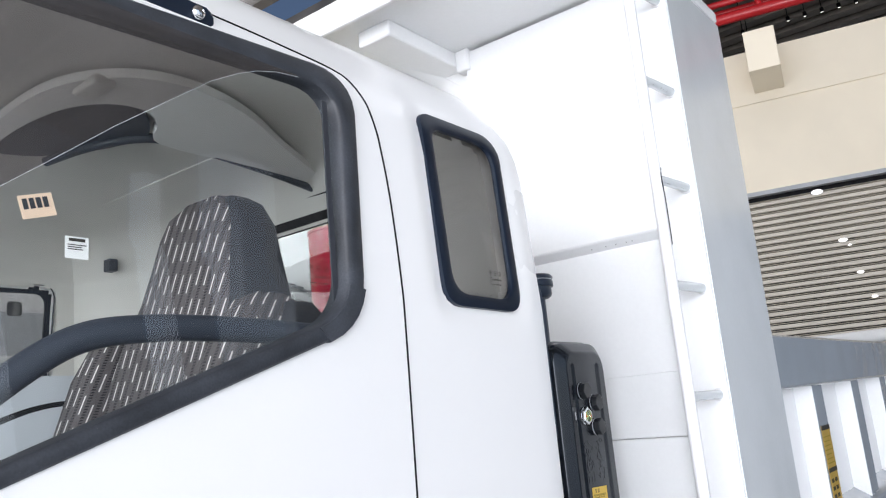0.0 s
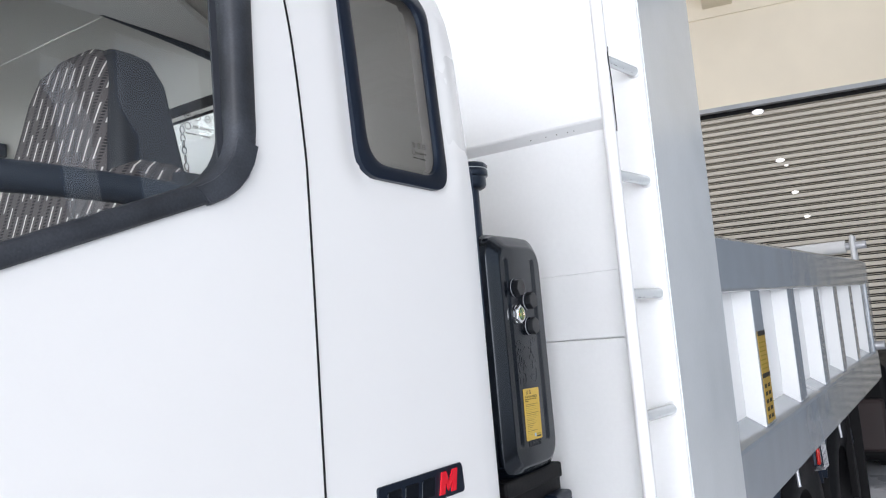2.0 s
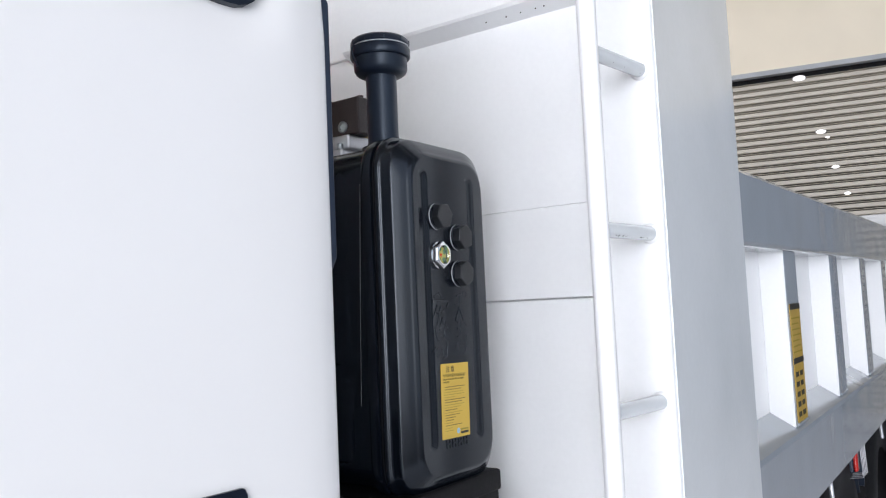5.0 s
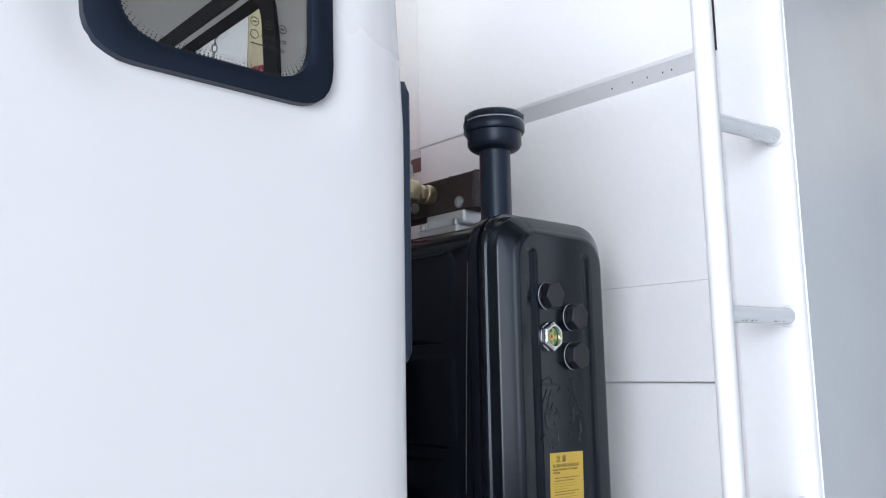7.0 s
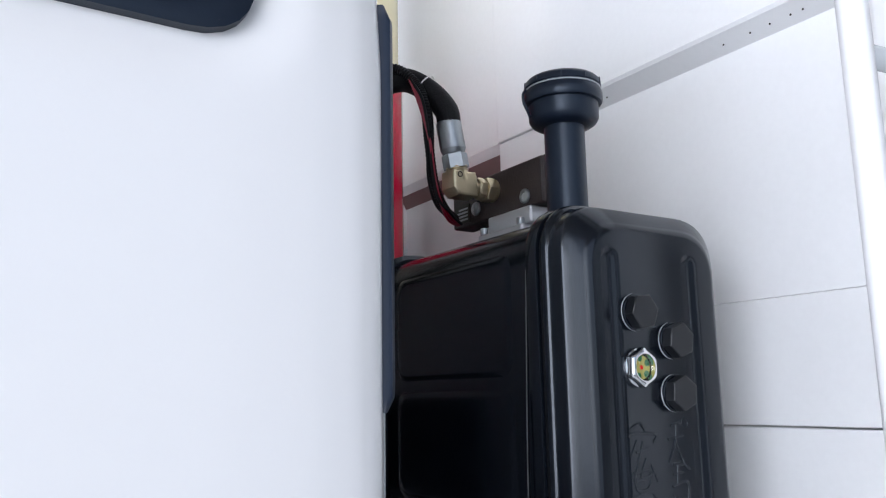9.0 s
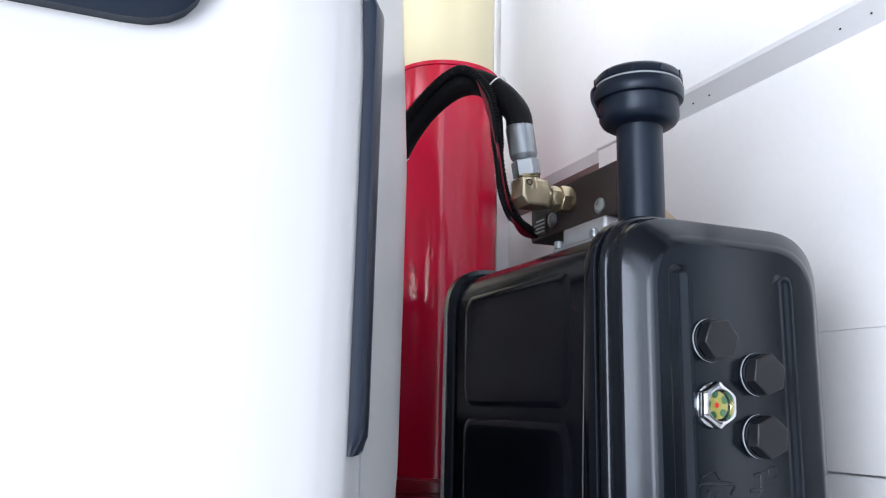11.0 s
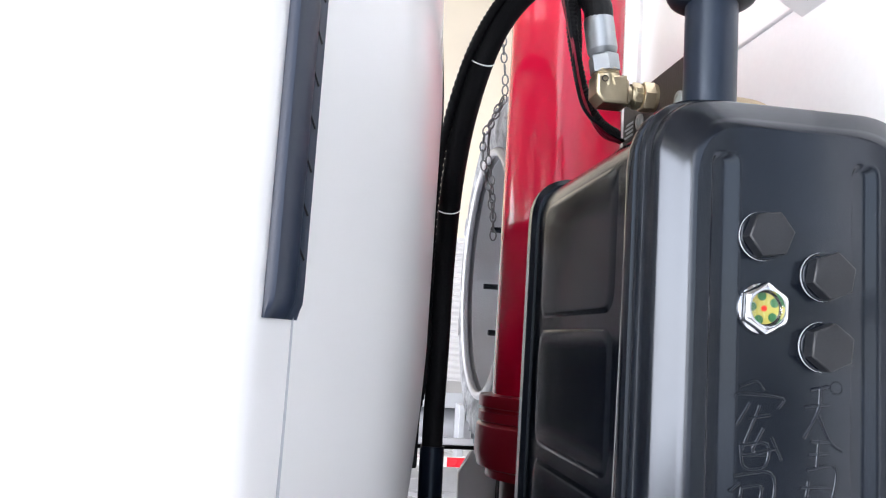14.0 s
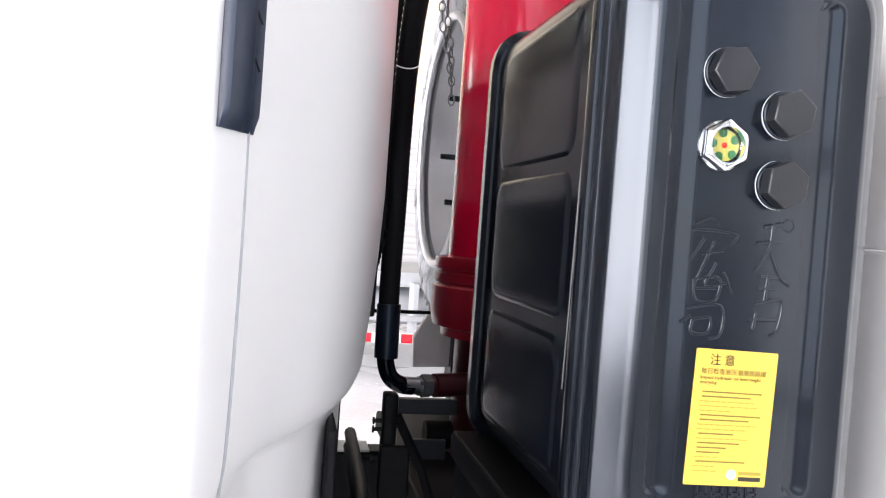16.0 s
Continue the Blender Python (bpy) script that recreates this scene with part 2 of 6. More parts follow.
SLAT = material("greige_shutter_metal", (0.62, 0.575, 0.49), 0.5, metal=0.0, var=0.06, scale=1.0)
DECK = material("dull_roof_deck", (0.20, 0.18, 0.155), 0.45, var=0.3, scale=1.2, bump=0.1)
STEEL_WHITE = material("dull_truss_steel", (0.13, 0.12, 0.11), 0.5, var=0.15)
PIPE_RED = material("red_pipe_paint", (0.50, 0.015, 0.02), 0.35, coat=0.2, var=0.1)
GLASS = glass_material("window_glass", (0.90, 0.93, 0.92), base=0.07, dust_haze=0.007)
GLASS_DARK = glass_material("tinted_quarter_glass", (0.62, 0.62, 0.62), dust_haze=0.012)
SMOKE = glass_material("smoked_deflector", (0.52, 0.48, 0.47), dust_haze=0.05)
CLEAR = glass_material("sight_glass", (0.95, 0.93, 0.75))
LAMP_RED = material("red_lamp_lens", (0.55, 0.02, 0.015), 0.15, coat=0.5, var=0.03)
GREEN_OIL = material("oil_green_dial", (0.03, 0.16, 0.08), 0.3, var=0.1)
OIL = material("oil_yellow_dial", (0.48, 0.45, 0.14), 0.25, var=0.1)
DOT_RED = material("red_dial_dot", (0.75, 0.03, 0.02), 0.3, var=0.0)


def glowing(name, color, strength):
    m = bpy.data.materials.new(name)
    m.use_nodes = True
    b = m.node_tree.nodes["Principled BSDF"]
    b.inputs["Base Color"].default_value = (0.8, 0.8, 0.8, 1)
    b.inputs["Emission Color"].default_value, b.inputs["Emission Strength"].default_value = (*color, 1), strength
    return m


LAMP_GLOW = glowing("downlight_glow", (1.0, 0.95, 0.85), 3.0)

# ---------------------------------------------------------------- mesh helpers


def mesh_of(name, bm, mat, smooth=True, angle=50, soft=False):
    bmesh.ops.recalc_face_normals(bm, faces=bm.faces)
    lim = radians(angle)
    for f in bm.faces:
        f.smooth = smooth
    if smooth:
        for e in bm.edges:
            if len(e.link_faces) == 2:
                turn = e.calc_face_angle(0.0)
                a, b = (f.calc_area() for f in e.link_faces)
                e.smooth = turn <= lim and (soft or turn <= 0.14 or max(a, b) <= 8 * min(a, b))
    me = bpy.data.meshes.new(name)
    bm.to_mesh(me)
    bm.free()
    me.materials.append(mat)
    return me


def thing(name, label, category, at=(0, 0, 0), group=""):
    ob = new(name)
    ob.empty_display_size = 0.1
    ob.location = at
    return tagged(ob, label, category, group)


def part(name, bm, mat, parent, label="", smooth=True, angle=50, soft=False):
    """One mesh object under a thing; the mesh is given in world places."""
    me = mesh_of(name, bm, mat, smooth, angle, soft)
    ob = new(name, me)
    top = parent
    at = Vector((0, 0, 0))
    while top:
        at += top.location
        top = top.parent
    me.transform(Matrix.Translation(-at))
    ob.parent = parent
    return tagged(ob, label)


def whole(name, bm, mat, label, category, kind="", group="", smooth=True, angle=50):
    ob = new(name, mesh_of(name, bm, mat, smooth, angle))
    return tagged(ob, label, category, group, kind)


def box(lo, hi, bevel=0.0, seg=2, bm=None, m=None):
    own = bmesh.new()
    bmesh.ops.create_cube(own, size=1)
    c, s = (Vector(lo) + Vector(hi)) / 2, Vector(hi) - Vector(lo)
    for v in own.verts:
        v.co = Vector((v.co.x * s.x, v.co.y * s.y, v.co.z * s.z)) + c
    if bevel:
        bmesh.ops.bevel(own, geom=own.edges[:], offset=bevel, segments=seg, affect="EDGES", profile=0.5)
    if m:
        own.transform(m)
    return join(bm, own)


def join(bm, own):
    if bm is None:
        return own
    me = bpy.data.meshes.new("join")
    own.to_mesh(me)
    own.free()
    bm.from_mesh(me)
    bpy.data.meshes.remove(me)
    return bm


def smooth_path(points, n=8):
    """Catmull-Rom through the points."""
    p = [Vector(q) for q in points]
    p = [2 * p[0] - p[1], *p, 2 * p[-1] - p[-2]]
    out = []
    for i in range(1, len(p) - 2):
        for k in range(n):
            t = k / n
            a, b, c, d = p[i - 1], p[i], p[i + 1], p[i + 2]
            out.append(0.5 * (2 * b + (c - a) * t + (2 * a - 5 * b + 4 * c - d) * t * t + (3 * b - a - 3 * c + d) * t ** 3))
    out.append(p[-2])
    return out


def tube(points, r, sides=12, bm=None, radii=None, caps=True):
    own = bmesh.new()
    pts = [Vector(q) for q in points]
    up = Vector((0.31, 0.17, 0.93)).normalized()
    rings = []
    for i, p in enumerate(pts):
        d = (pts[min(i + 1, len(pts) - 1)] - pts[max(i - 1, 0)]).normalized()
        a = up - d * up.dot(d)
        if a.length < 1e-3:
            a = d.orthogonal()
        a.normalize()
        b = d.cross(a)
        up = a
        rad = radii[i] if radii else r
        rings.append([own.verts.new(p + rad * (math.cos(k * math.tau / sides) * a + math.sin(k * math.tau / sides) * b)) for k in range(sides)])
    for r0, r1 in zip(rings, rings[1:]):
        for k in range(sides):
            own.faces.new((r0[k], r0[(k + 1) % sides], r1[(k + 1) % sides], r1[k]))
    if caps:
        own.faces.new(rings[0]), own.faces.new(rings[-1])
    return join(bm, own)


def lathe(profile, m, sides=32, bm=None):
    """Turns a profile of (radius, height) round the z axis of m."""
    own = bmesh.new()
    rings = []
    for r, h in profile:
        if r < 1e-6:
            rings.append([own.verts.new((0, 0, h))])
        else:
            rings.append([own.verts.new((r * math.cos(k * math.tau / sides), r * math.sin(k * math.tau / sides), h)) for k in range(sides)])
    for a, b in zip(rings, rings[1:]):
        for k in range(sides):
            k2 = (k + 1) % sides
            f = [v for v in (a[k % len(a)], a[k2 % len(a)], b[k2 % len(b)], b[k % len(b)])]
            f = list(dict.fromkeys(f))
            if len(f) > 2:
                own.faces.new(f)
    own.transform(m)
    return join(bm, own)


def prism(outline, depth, m, bevel=0.0, bm=None, seg=2):
    """A flat outline (x, y) pushed up by depth along z of m."""
    own = bmesh.new()
    a = [own.verts.new((x, y, 0)) for x, y in outline]
    b = [own.verts.new((x, y, depth)) for x, y in outline]
    n = len(a)
    own.faces.new(a[::-1])
    top = own.faces.new(b)
    for k in range(n):
        own.faces.new((a[k], a[(k + 1) % n], b[(k + 1) % n], b[k]))
    if bevel:
        bmesh.ops.bevel(own, geom=list(top.edges), offset=bevel, segments=seg, affect="EDGES", profile=0.5)
    own.transform(m)
    return join(bm, own)


def rounded(points, radii, n=6):
    """A polygon with its corners rounded by the radii."""
    out = []
    k = len(points)
    for i in range(k):
        p, a, b = Vector(points[i]), Vector(points[i - 1]), Vector(points[(i + 1) % k])
        r = radii[i] if isinstance(radii, (list, tuple)) else radii
        da, db = (a - p), (b - p)
        cut = min(r, da.length * 0.49, db.length * 0.49)
        s, e = p + da.normalized() * cut, p + db.normalized() * cut
        for j in range(n + 1):
            t = j / n
            out.append(tuple((1 - t) ** 2 * s + 2 * t * (1 - t) * p + t * t * e))
    return out


def hexagon(r):
    return [(r * math.cos(k * math.tau / 6), r * math.sin(k * math.tau / 6)) for k in range(6)]


def facing(x, y, z, nx, ny, nz, roll=0):
    """A pose whose z axis points along the normal."""
    return Matrix.Translation((x, y, z)) @ Vector((nx, ny, nz)).to_track_quat("Z", "Y").to_matrix().to_4x4() @ pose(0, 0, 0, 0, 0, roll)


def text_mesh(body, size, m, extrude=0.0004):
    """Letters of the built-in font as a mesh."""
    cu = bpy.data.curves.new("writing", "FONT")
    cu.body, cu.size, cu.extrude, cu.resolution_u = body, size, extrude, 2
    ob = bpy.data.objects.new("writing", cu)
    me = bpy.data.meshes.new_from_object(ob)
    bpy.data.objects.remove(ob)
    bpy.data.curves.remove(cu)
    bm = bmesh.new()
    bm.from_mesh(me)
    bpy.data.meshes.remove(me)
    bm.transform(m)
    return bm

# ---------------------------------------------------------------- the hall

whole("floor", box((-40, -40, -0.2), (45, 45, 0.0)), FLOOR, "pale grey glossy epoxy floor of the hall", "floor", "structure", smooth=False)
# unseen darker strip, added to cut floor bounce and the tank's reflections
whole("road", box((-5.3, -8.5, -0.05), (16.4, -2.3, 0.004)), DARK_FLOOR, "unseen darker floor strip added beside the parked tipper", "road", "structure", smooth=False)

REAR = Matrix(((0.208, 0.978, 0, 11.78), (-0.978, 0.208, 0, 3.07), (0, 0, 1, 0), (0, 0, 0, 1)))


def rear_box(lo, hi, bevel=0.0):
    return box(lo, hi, bevel, m=REAR)


# Rear wall: a cream fascia over a wide roller shutter
bm = rear_box((-9, 0.0, 4.5), (10, 0.35, 5.80))
rear_wall = whole("wall_rear", bm, WALL, "cream painted fascia wall above a wide roller shutter", "wall", "structure", smooth=False)
bm = rear_box((-9, -0.03, 5.815), (10, 0.35, 6.62))
box((-9, 0.0, 5.80), (10, 0.35, 5.815), 0, bm=bm, m=REAR)
part("upper_fascia", bm, WALL, rear_wall, smooth=False)
bm = rear_box((-9, 0.0, 0), (-3.6, 0.35, 4.5))
part("wall_panel", bm, WALL, rear_wall, smooth=False)
# unseen dark panel, added to darken what the tank's face mirrors
part("wall_panel", rear_box((3.6, 0.0, 0), (13.5, 0.35, 4.5)), UNSEEN_WALL, rear_wall, "unseen slate grey panel that darkens the tank's reflection", smooth=False)
part("beam_end", rear_box((0.225, -0.95, 5.95), (0.63, -0.031, 6.535), 0.01), WALL, rear_wall, "cream boxed beam end")
part("lintel_track", rear_box((-3.6, -0.02, 4.44), (3.6, 0.1, 4.5)), GREY_STEEL, rear_wall, "dark steel shutter track")

bm = box((-5.6, 14.0, 0), (30, 14.3, 8.4))
whole("wall_far", bm, WALL, "cream painted far side wall of the hall", "wall", "structure", smooth=False)
# Unseen wall whose piers and sill are placed to shape the near side light
bm = box((4.45, -8.8, 0), (6.4, -8.5, 8.4))
box((6.4, -8.8, 7.12), (6.96, -8.5, 8.4), bm=bm)
box((6.96, -8.8, 0), (7.68, -8.5, 8.4), bm=bm)
box((-5.6, -8.8, 0), (-5.2, -8.5, 8.4), bm=bm)
box((-2.22, -8.8, 0), (-2.05, -8.5, 8.4), bm=bm)
box((-5.2, -8.8, 8.15), (-2.22, -8.5, 8.4), bm=bm)
box((9.42, -8.8, 0), (30, -8.5, 8.4), bm=bm)
box((7.68, -8.8, 0), (9.42, -8.5, 1.65), bm=bm)
box((-2.05, -8.8, 8.15), (4.45, -8.5, 8.4), bm=bm)
box((7.68, -8.8, 8.15), (9.42, -8.5, 8.4), bm=bm)
whole("wall_near", bm, UNSEEN_WALL, "unseen slate grey piers and lintels that shape the near side light", "wall", "structure", smooth=False)
# Unseen front wall; the opening from y 3.55 to 9.65 is added for fill
bm = box((-5.6, 1.85, 0), (-5.3, 3.55, 8.4))
box((-5.6, 3.55, 5.5), (-5.3, 9.65, 8.4), bm=bm)
box((-5.6, 9.65, 0), (-5.3, 14, 8.4), bm=bm)
box((-5.6, -8.5, 5.5), (-5.3, 1.85, 8.4), bm=bm)
box((-5.6, -8.5, 0), (-5.3, -7.65, 5.5), bm=bm)
whole("wall_front", bm, WALL, "unseen cream front wall, its far doorway added for fill light", "wall", "structure", smooth=False)
bm = box((16.5, -8.5, 0), (16.8, 14, 8.4))
whole("wall_back", bm, WALL_WHITE, "plain white wall behind the shutter", "wall", "structure", smooth=False)

# The strip from x 7.1 to 8.7 is left open for the added fascia lamp
bm = box((-5.6, -8.8, 8.4), (7.1, 14.3, 8.6))
box((8.7, -8.8, 8.4), (30, 14.3, 8.6), bm=bm)
box((7.1, -8.8, 8.4), (8.7, -2.6, 8.6), bm=bm)
box((7.1, 10.6, 8.4), (8.7, 14.3, 8.6), bm=bm)
for k in range(73):
    x = -5.2 + k * 0.48
    if not 6.9 < x < 8.7:
        box((x, -8.4, 8.30), (x + 0.22, 14, 8.40), bm=bm)
whole("ceiling", bm, DECK, "dark ribbed metal roof deck with an opening added for fill light", "ceiling", "structure", smooth=False)


def roof_beam(x):
    t = thing("roof_beam", "dull brown steel roof beam under the dark deck", "beam", (x, -1, 7.95), "roof beams")
    for name, z0, z1, w in (("bottom_flange", 7.95, 7.965, 0.09), ("web", 7.965, 8.285, 0.006), ("top_flange", 8.285, 8.30, 0.09)):
        part(name, box((x - w, -8.4, z0), (x + w, 13.9, z1), 0.002), STEEL_WHITE, t)
    return t


first = roof_beam(2.6)
for x in (7.35, 12.1):
    copy_thing(first, Matrix.Translation((x, -1, 7.95)))

# red sprinkler mains above the fascia
for ly, z, r in ((-0.15, 7.17, 0.085), (-0.15, 7.42, 0.05), (0.9, 7.75, 0.06)):
    p = thing("sprinkler_pipe", "red painted sprinkler main under the roof", "pipe", REAR @ Vector((0, ly, z)), "sprinkler pipes")
    part("pipe", tube([REAR @ Vector((x, ly, z)) for x in (-8, -3, 2, 9)], r, 14), PIPE_RED, p)
    for k in range(-7, 9, 2):
        part("coupling", tube([REAR @ Vector((k + 0.44, ly, z)), REAR @ Vector((k + 0.58, ly, z))], r * 1.22, 14), PIPE_RED, p)
    for k in (-5.3, -2.4, 0.5, 3.4, 6.3):
        part("riser", tube([REAR @ Vector((k, ly, z)), REAR @ Vector((k, ly, 8.41))], 0.045, 10), PIPE_RED, p)

# Small downlights under the roof behind the fascia
lx0, ly0, lz0 = 13.455, 2.523, 7.6
light0 = thing("downlight", "small round ceiling downlight, lit", "lamp", (lx0, ly0, lz0), "hall downlights")
part("can", lathe([(0, 0.08), (0.03, 0.08), (0.034, 0.0), (0.028, 0.0), (0.028, 0.02)], pose(lx0, ly0, lz0), 16), CHASSIS, light0)
part("lens", lathe([(0.0, 0.004), (0.02, 0.006), (0.028, 0.012)], pose(lx0, ly0, lz0), 16), LAMP_GLOW, light0)
part("stem", tube([(lx0, ly0, lz0 + 0.08), (lx0, ly0, 8.4)], 0.008, 6), CHASSIS, light0)
for x, y in ((13.50, 2.27), (13.562, 2.022), (13.614, 1.778), (13.366, 3.234), (13.95, 3.3), (13.67, 1.53), (13.72, 1.28)):
    copy_thing(light0, Matrix.Translation((x, y, 7.6)))

# ---------------------------------------------------------------- the cab

CAB = thing("truck_cab", "glossy white tipper truck cab with black window seals", "truck cab", (1.0, 1.96, 0.98))
MID = 1.96
PLAN = [(-0.30, 0.99), (-0.18, 0.945), (0.1, 0.935), (1.55, 0.936), (1.60, 0.937), (1.638, 0.9405), (1.656, 0.9470), (1.668, 0.9615), (1.7005, 1.0215), (1.735, 1.088), (1.762, 1.142), (1.785, 1.20), (1.803, 1.262), (1.818, 1.335), (1.828, 1.42), (1.832, 1.55)]
RISE = [(0.98, 0.0), (1.2, 0.0), (1.36, 0.0), (1.9, 0.0), (2.078, 0.009), (2.2, 0.016), (2.26, 0.025), (2.31, 0.040), (2.354, 0.066), (2.40, 0.094), (2.438, 0.13), (2.462, 0.18), (2.475, 0.26), (2.48, 0.4)]


def step_in(z, table):
    for (a, b), (c, d) in zip(table, table[1:]):
        if z <= c:
            t = max(0.0, (z - a) / (c - a))
            return b + (d - b) * t
    return table[-1][1]


CURL = [(0.98, 0.040), (1.34, 0.038), (1.372, 0.036), (1.385, 0.020), (1.40, 0.014), (1.46, 0.008), (1.53, 0.003), (1.60, 0.0), (9, 0.0)]


def plan_ring():
    """Fine points of the half plan with outward normals and the weight of the rear corner."""
    pts = []
    fine = smooth_path([(x, y, 0) for x, y in PLAN[5:]], 5)
    line = [Vector((x, y, 0)) for x, y in PLAN[:3]]
    n = int((PLAN[5][0] - PLAN[2][0]) / 0.0125)
    for k in range(1, n):
        x = PLAN[2][0] + (PLAN[5][0] - PLAN[2][0]) * k / n
        line.append(Vector((x, step_in(x, PLAN), 0)))
    line += fine
    k = 0
    last = line[-1]
    while True:
        k += 1
        if last.y + 0.025 * k >= MID:
            break
        line.append(Vector((1.832, last.y + 0.025 * k, 0)))
    for i, p in enumerate(line):
        d = line[min(i + 1, len(line) - 1)] - line[max(i - 1, 0)]
        nrm = Vector((d.y, -d.x, 0)).normalized()
        w = min(1.0, max(0.0, (p.x - 1.672) / 0.055))
        pts.append((p, nrm, w))
    return pts


RING = plan_ring()
ZS = [0.98, 1.1, 1.2, 1.3, 1.34, 1.355, 1.365, 1.372, 1.378, 1.385, 1.392, 1.40, 1.41]
z = 1.42
while z < 2.30:
    ZS.append(z)
    z += 0.0125
ZS += [2.31, 2.33, 2.354, 2.375, 2.40, 2.42, 2.438, 2.452, 2.462, 2.47, 2.475, 2.48]


def inset(z, w):
    return step_in(z, RISE) + w * step_in(z, CURL)


def side_y(x, z):
    """The cab's near side at a place along it."""
    w = min(1.0, max(0.0, (x - 1.672) / 0.055))
    return step_in(x, PLAN) + inset(z, w)


DOOR_OUT = rounded([(-0.10, 1.452), (1.052, 1.846), (1.092, 2.312), (-0.10, 2.254)], [0.02, 0.085, 0.085, 0.02])
DOOR_IN = rounded([(-0.06, 1.482), (1.014, 1.866), (1.044, 2.268), (-0.06, 2.222)], [0.02, 0.07, 0.075, 0.02])
QUART_OUT = rounded([(1.284, 1.895), (1.550, 1.892), (1.562, 2.300), (1.284, 2.297)], [0.05, 0.05, 0.06, 0.045])
QUART_IN = rounded([(1.317, 1.921), (1.522, 1.918), (1.530, 2.268), (1.316, 2.264)], [0.05, 0.05, 0.05, 0.04])
REAR_OUT = rounded([(1.42, 1.86), (2.50, 1.86), (2.50, 2.345), (1.42, 2.345)], 0.07)


def inside(p, poly):
    x, y = p
    hit = False
    for (x0, y0), (x1, y1) in zip(poly, poly[1:] + poly[:1]):
        if (y0 > y) != (y1 > y) and x < (x1 - x0) * (y - y0) / (y1 - y0) + x0:
            hit = not hit
    return hit


def shrink(poly, d):
    c = [sum(p[i] for p in poly) / len(poly) for i in (0, 1)]
    return [(p[0] + (c[0] - p[0]) * d, p[1] + (c[1] - p[1]) * d) for p in poly]


def open_at(p):
    """Whether a place of the shell lies in a window opening."""
    if p.x < 1.60:
        return inside((p.x, p.z), HOLE_DOOR) or inside((p.x, p.z), HOLE_QUART)
    return p.x > 1.81 - 0.06 and inside((p.y, p.z), HOLE_REAR)


HOLE_DOOR, HOLE_QUART, HOLE_REAR = shrink(DOOR_OUT, 0.03), shrink(QUART_OUT, 0.05), shrink(REAR_OUT, 0.03)


def shell(extra, zs):
    """Half of the cab's skin and its mirror image, with the window openings left out."""
    bm = bmesh.new()
    for flip in (0, 1):
        rows = []
        for zz in zs:
            row = []
            for p, nrm, w in RING:
                q = p - nrm * (inset(zz, w) + extra)
                y = min(q.y, MID)
                row.append(bm.verts.new((q.x, 2 * MID - y if flip else y, zz - extra * min(1.0, max(0.0, (zz - 2.3) / 0.14)))))
            rows.append(row)
        for a, b in zip(rows, rows[1:]):
            for k in range(len(a) - 1):
                c = (a[k].co + b[k + 1].co) / 2
                if flip:
                    c.y = 2 * MID - c.y
                if not open_at(c):
                    f = (a[k], a[k + 1], b[k + 1], b[k])
                    bm.faces.new(f[::-1] if flip else f)
        # the middle of the rear wall
        lastcol = [r[-1] for r in rows]
        edge = [bm.verts.new((v.co.x, MID, v.co.z)) for v in lastcol]
        for i in range(len(zs) - 1):
            c = (lastcol[i].co + edge[i + 1].co) / 2
            if not open_at(c):
                bm.faces.new((lastcol[i], edge[i], edge[i + 1], lastcol[i + 1]))
        # roof
        top = rows[-1]
        roof = [bm.verts.new((v.co.x, MID, v.co.z + 0.004)) for v in top]
        for k in range(len(top) - 1):
            bm.faces.new((top[k], top[k + 1], roof[k + 1], roof[k]))
        # front
        for a, b in zip(rows, rows[1:]):
            if 1.62 < a[0].co.z < 2.28:
                continue
            m0, m1 = bm.verts.new((a[0].co.x, MID, a[0].co.z)), bm.verts.new((b[0].co.x, MID, b[0].co.z))
            bm.faces.new((a[0], b[0], m1, m0))
    if not extra:
        # shallow pressed rim round the quarter window
        edge = [Vector(p) for p in QUART_OUT]
        for v in bm.verts:
            if 1.18 < v.co.x < 1.64 and 1.80 < v.co.z < 2.36:
                d = min((Vector((v.co.x, v.co.z)) - p).length for p in edge)
                for p, q in zip(edge, edge[1:] + edge[:1]):
                    k = (q - p).length_squared
                    if k > 1e-9:
                        f = max(0.0, min(1.0, (Vector((v.co.x, v.co.z)) - p).dot(q - p) / k))
                        d = min(d, (Vector((v.co.x, v.co.z)) - p - (q - p) * f).length)
                push = 0.008 * max(0.0, 1 - d / 0.05) ** 1.6
                v.co.y += push if v.co.y < MID else -push
    bmesh.ops.remove_doubles(bm, verts=bm.verts, dist=0.0004)
    loose = [v for v in bm.verts if not v.link_faces]
    bmesh.ops.delete(bm, geom=loose, context="VERTS")
    return bm


body = part("cab_shell", shell(0.0, ZS), CAB_WHITE, CAB, "glossy white pressed steel cab shell", angle=60)
part("cab_lining", shell(0.045, [z for i, z in enumerate(ZS) if z >= 1.3]), TRIM, CAB, "grey-beige moulded cab lining", angle=60)
part("cab_floor", box((-0.25, 1.02, 1.30), (1.62, 2.86, 1.34)), TRIM_DARK, CAB)


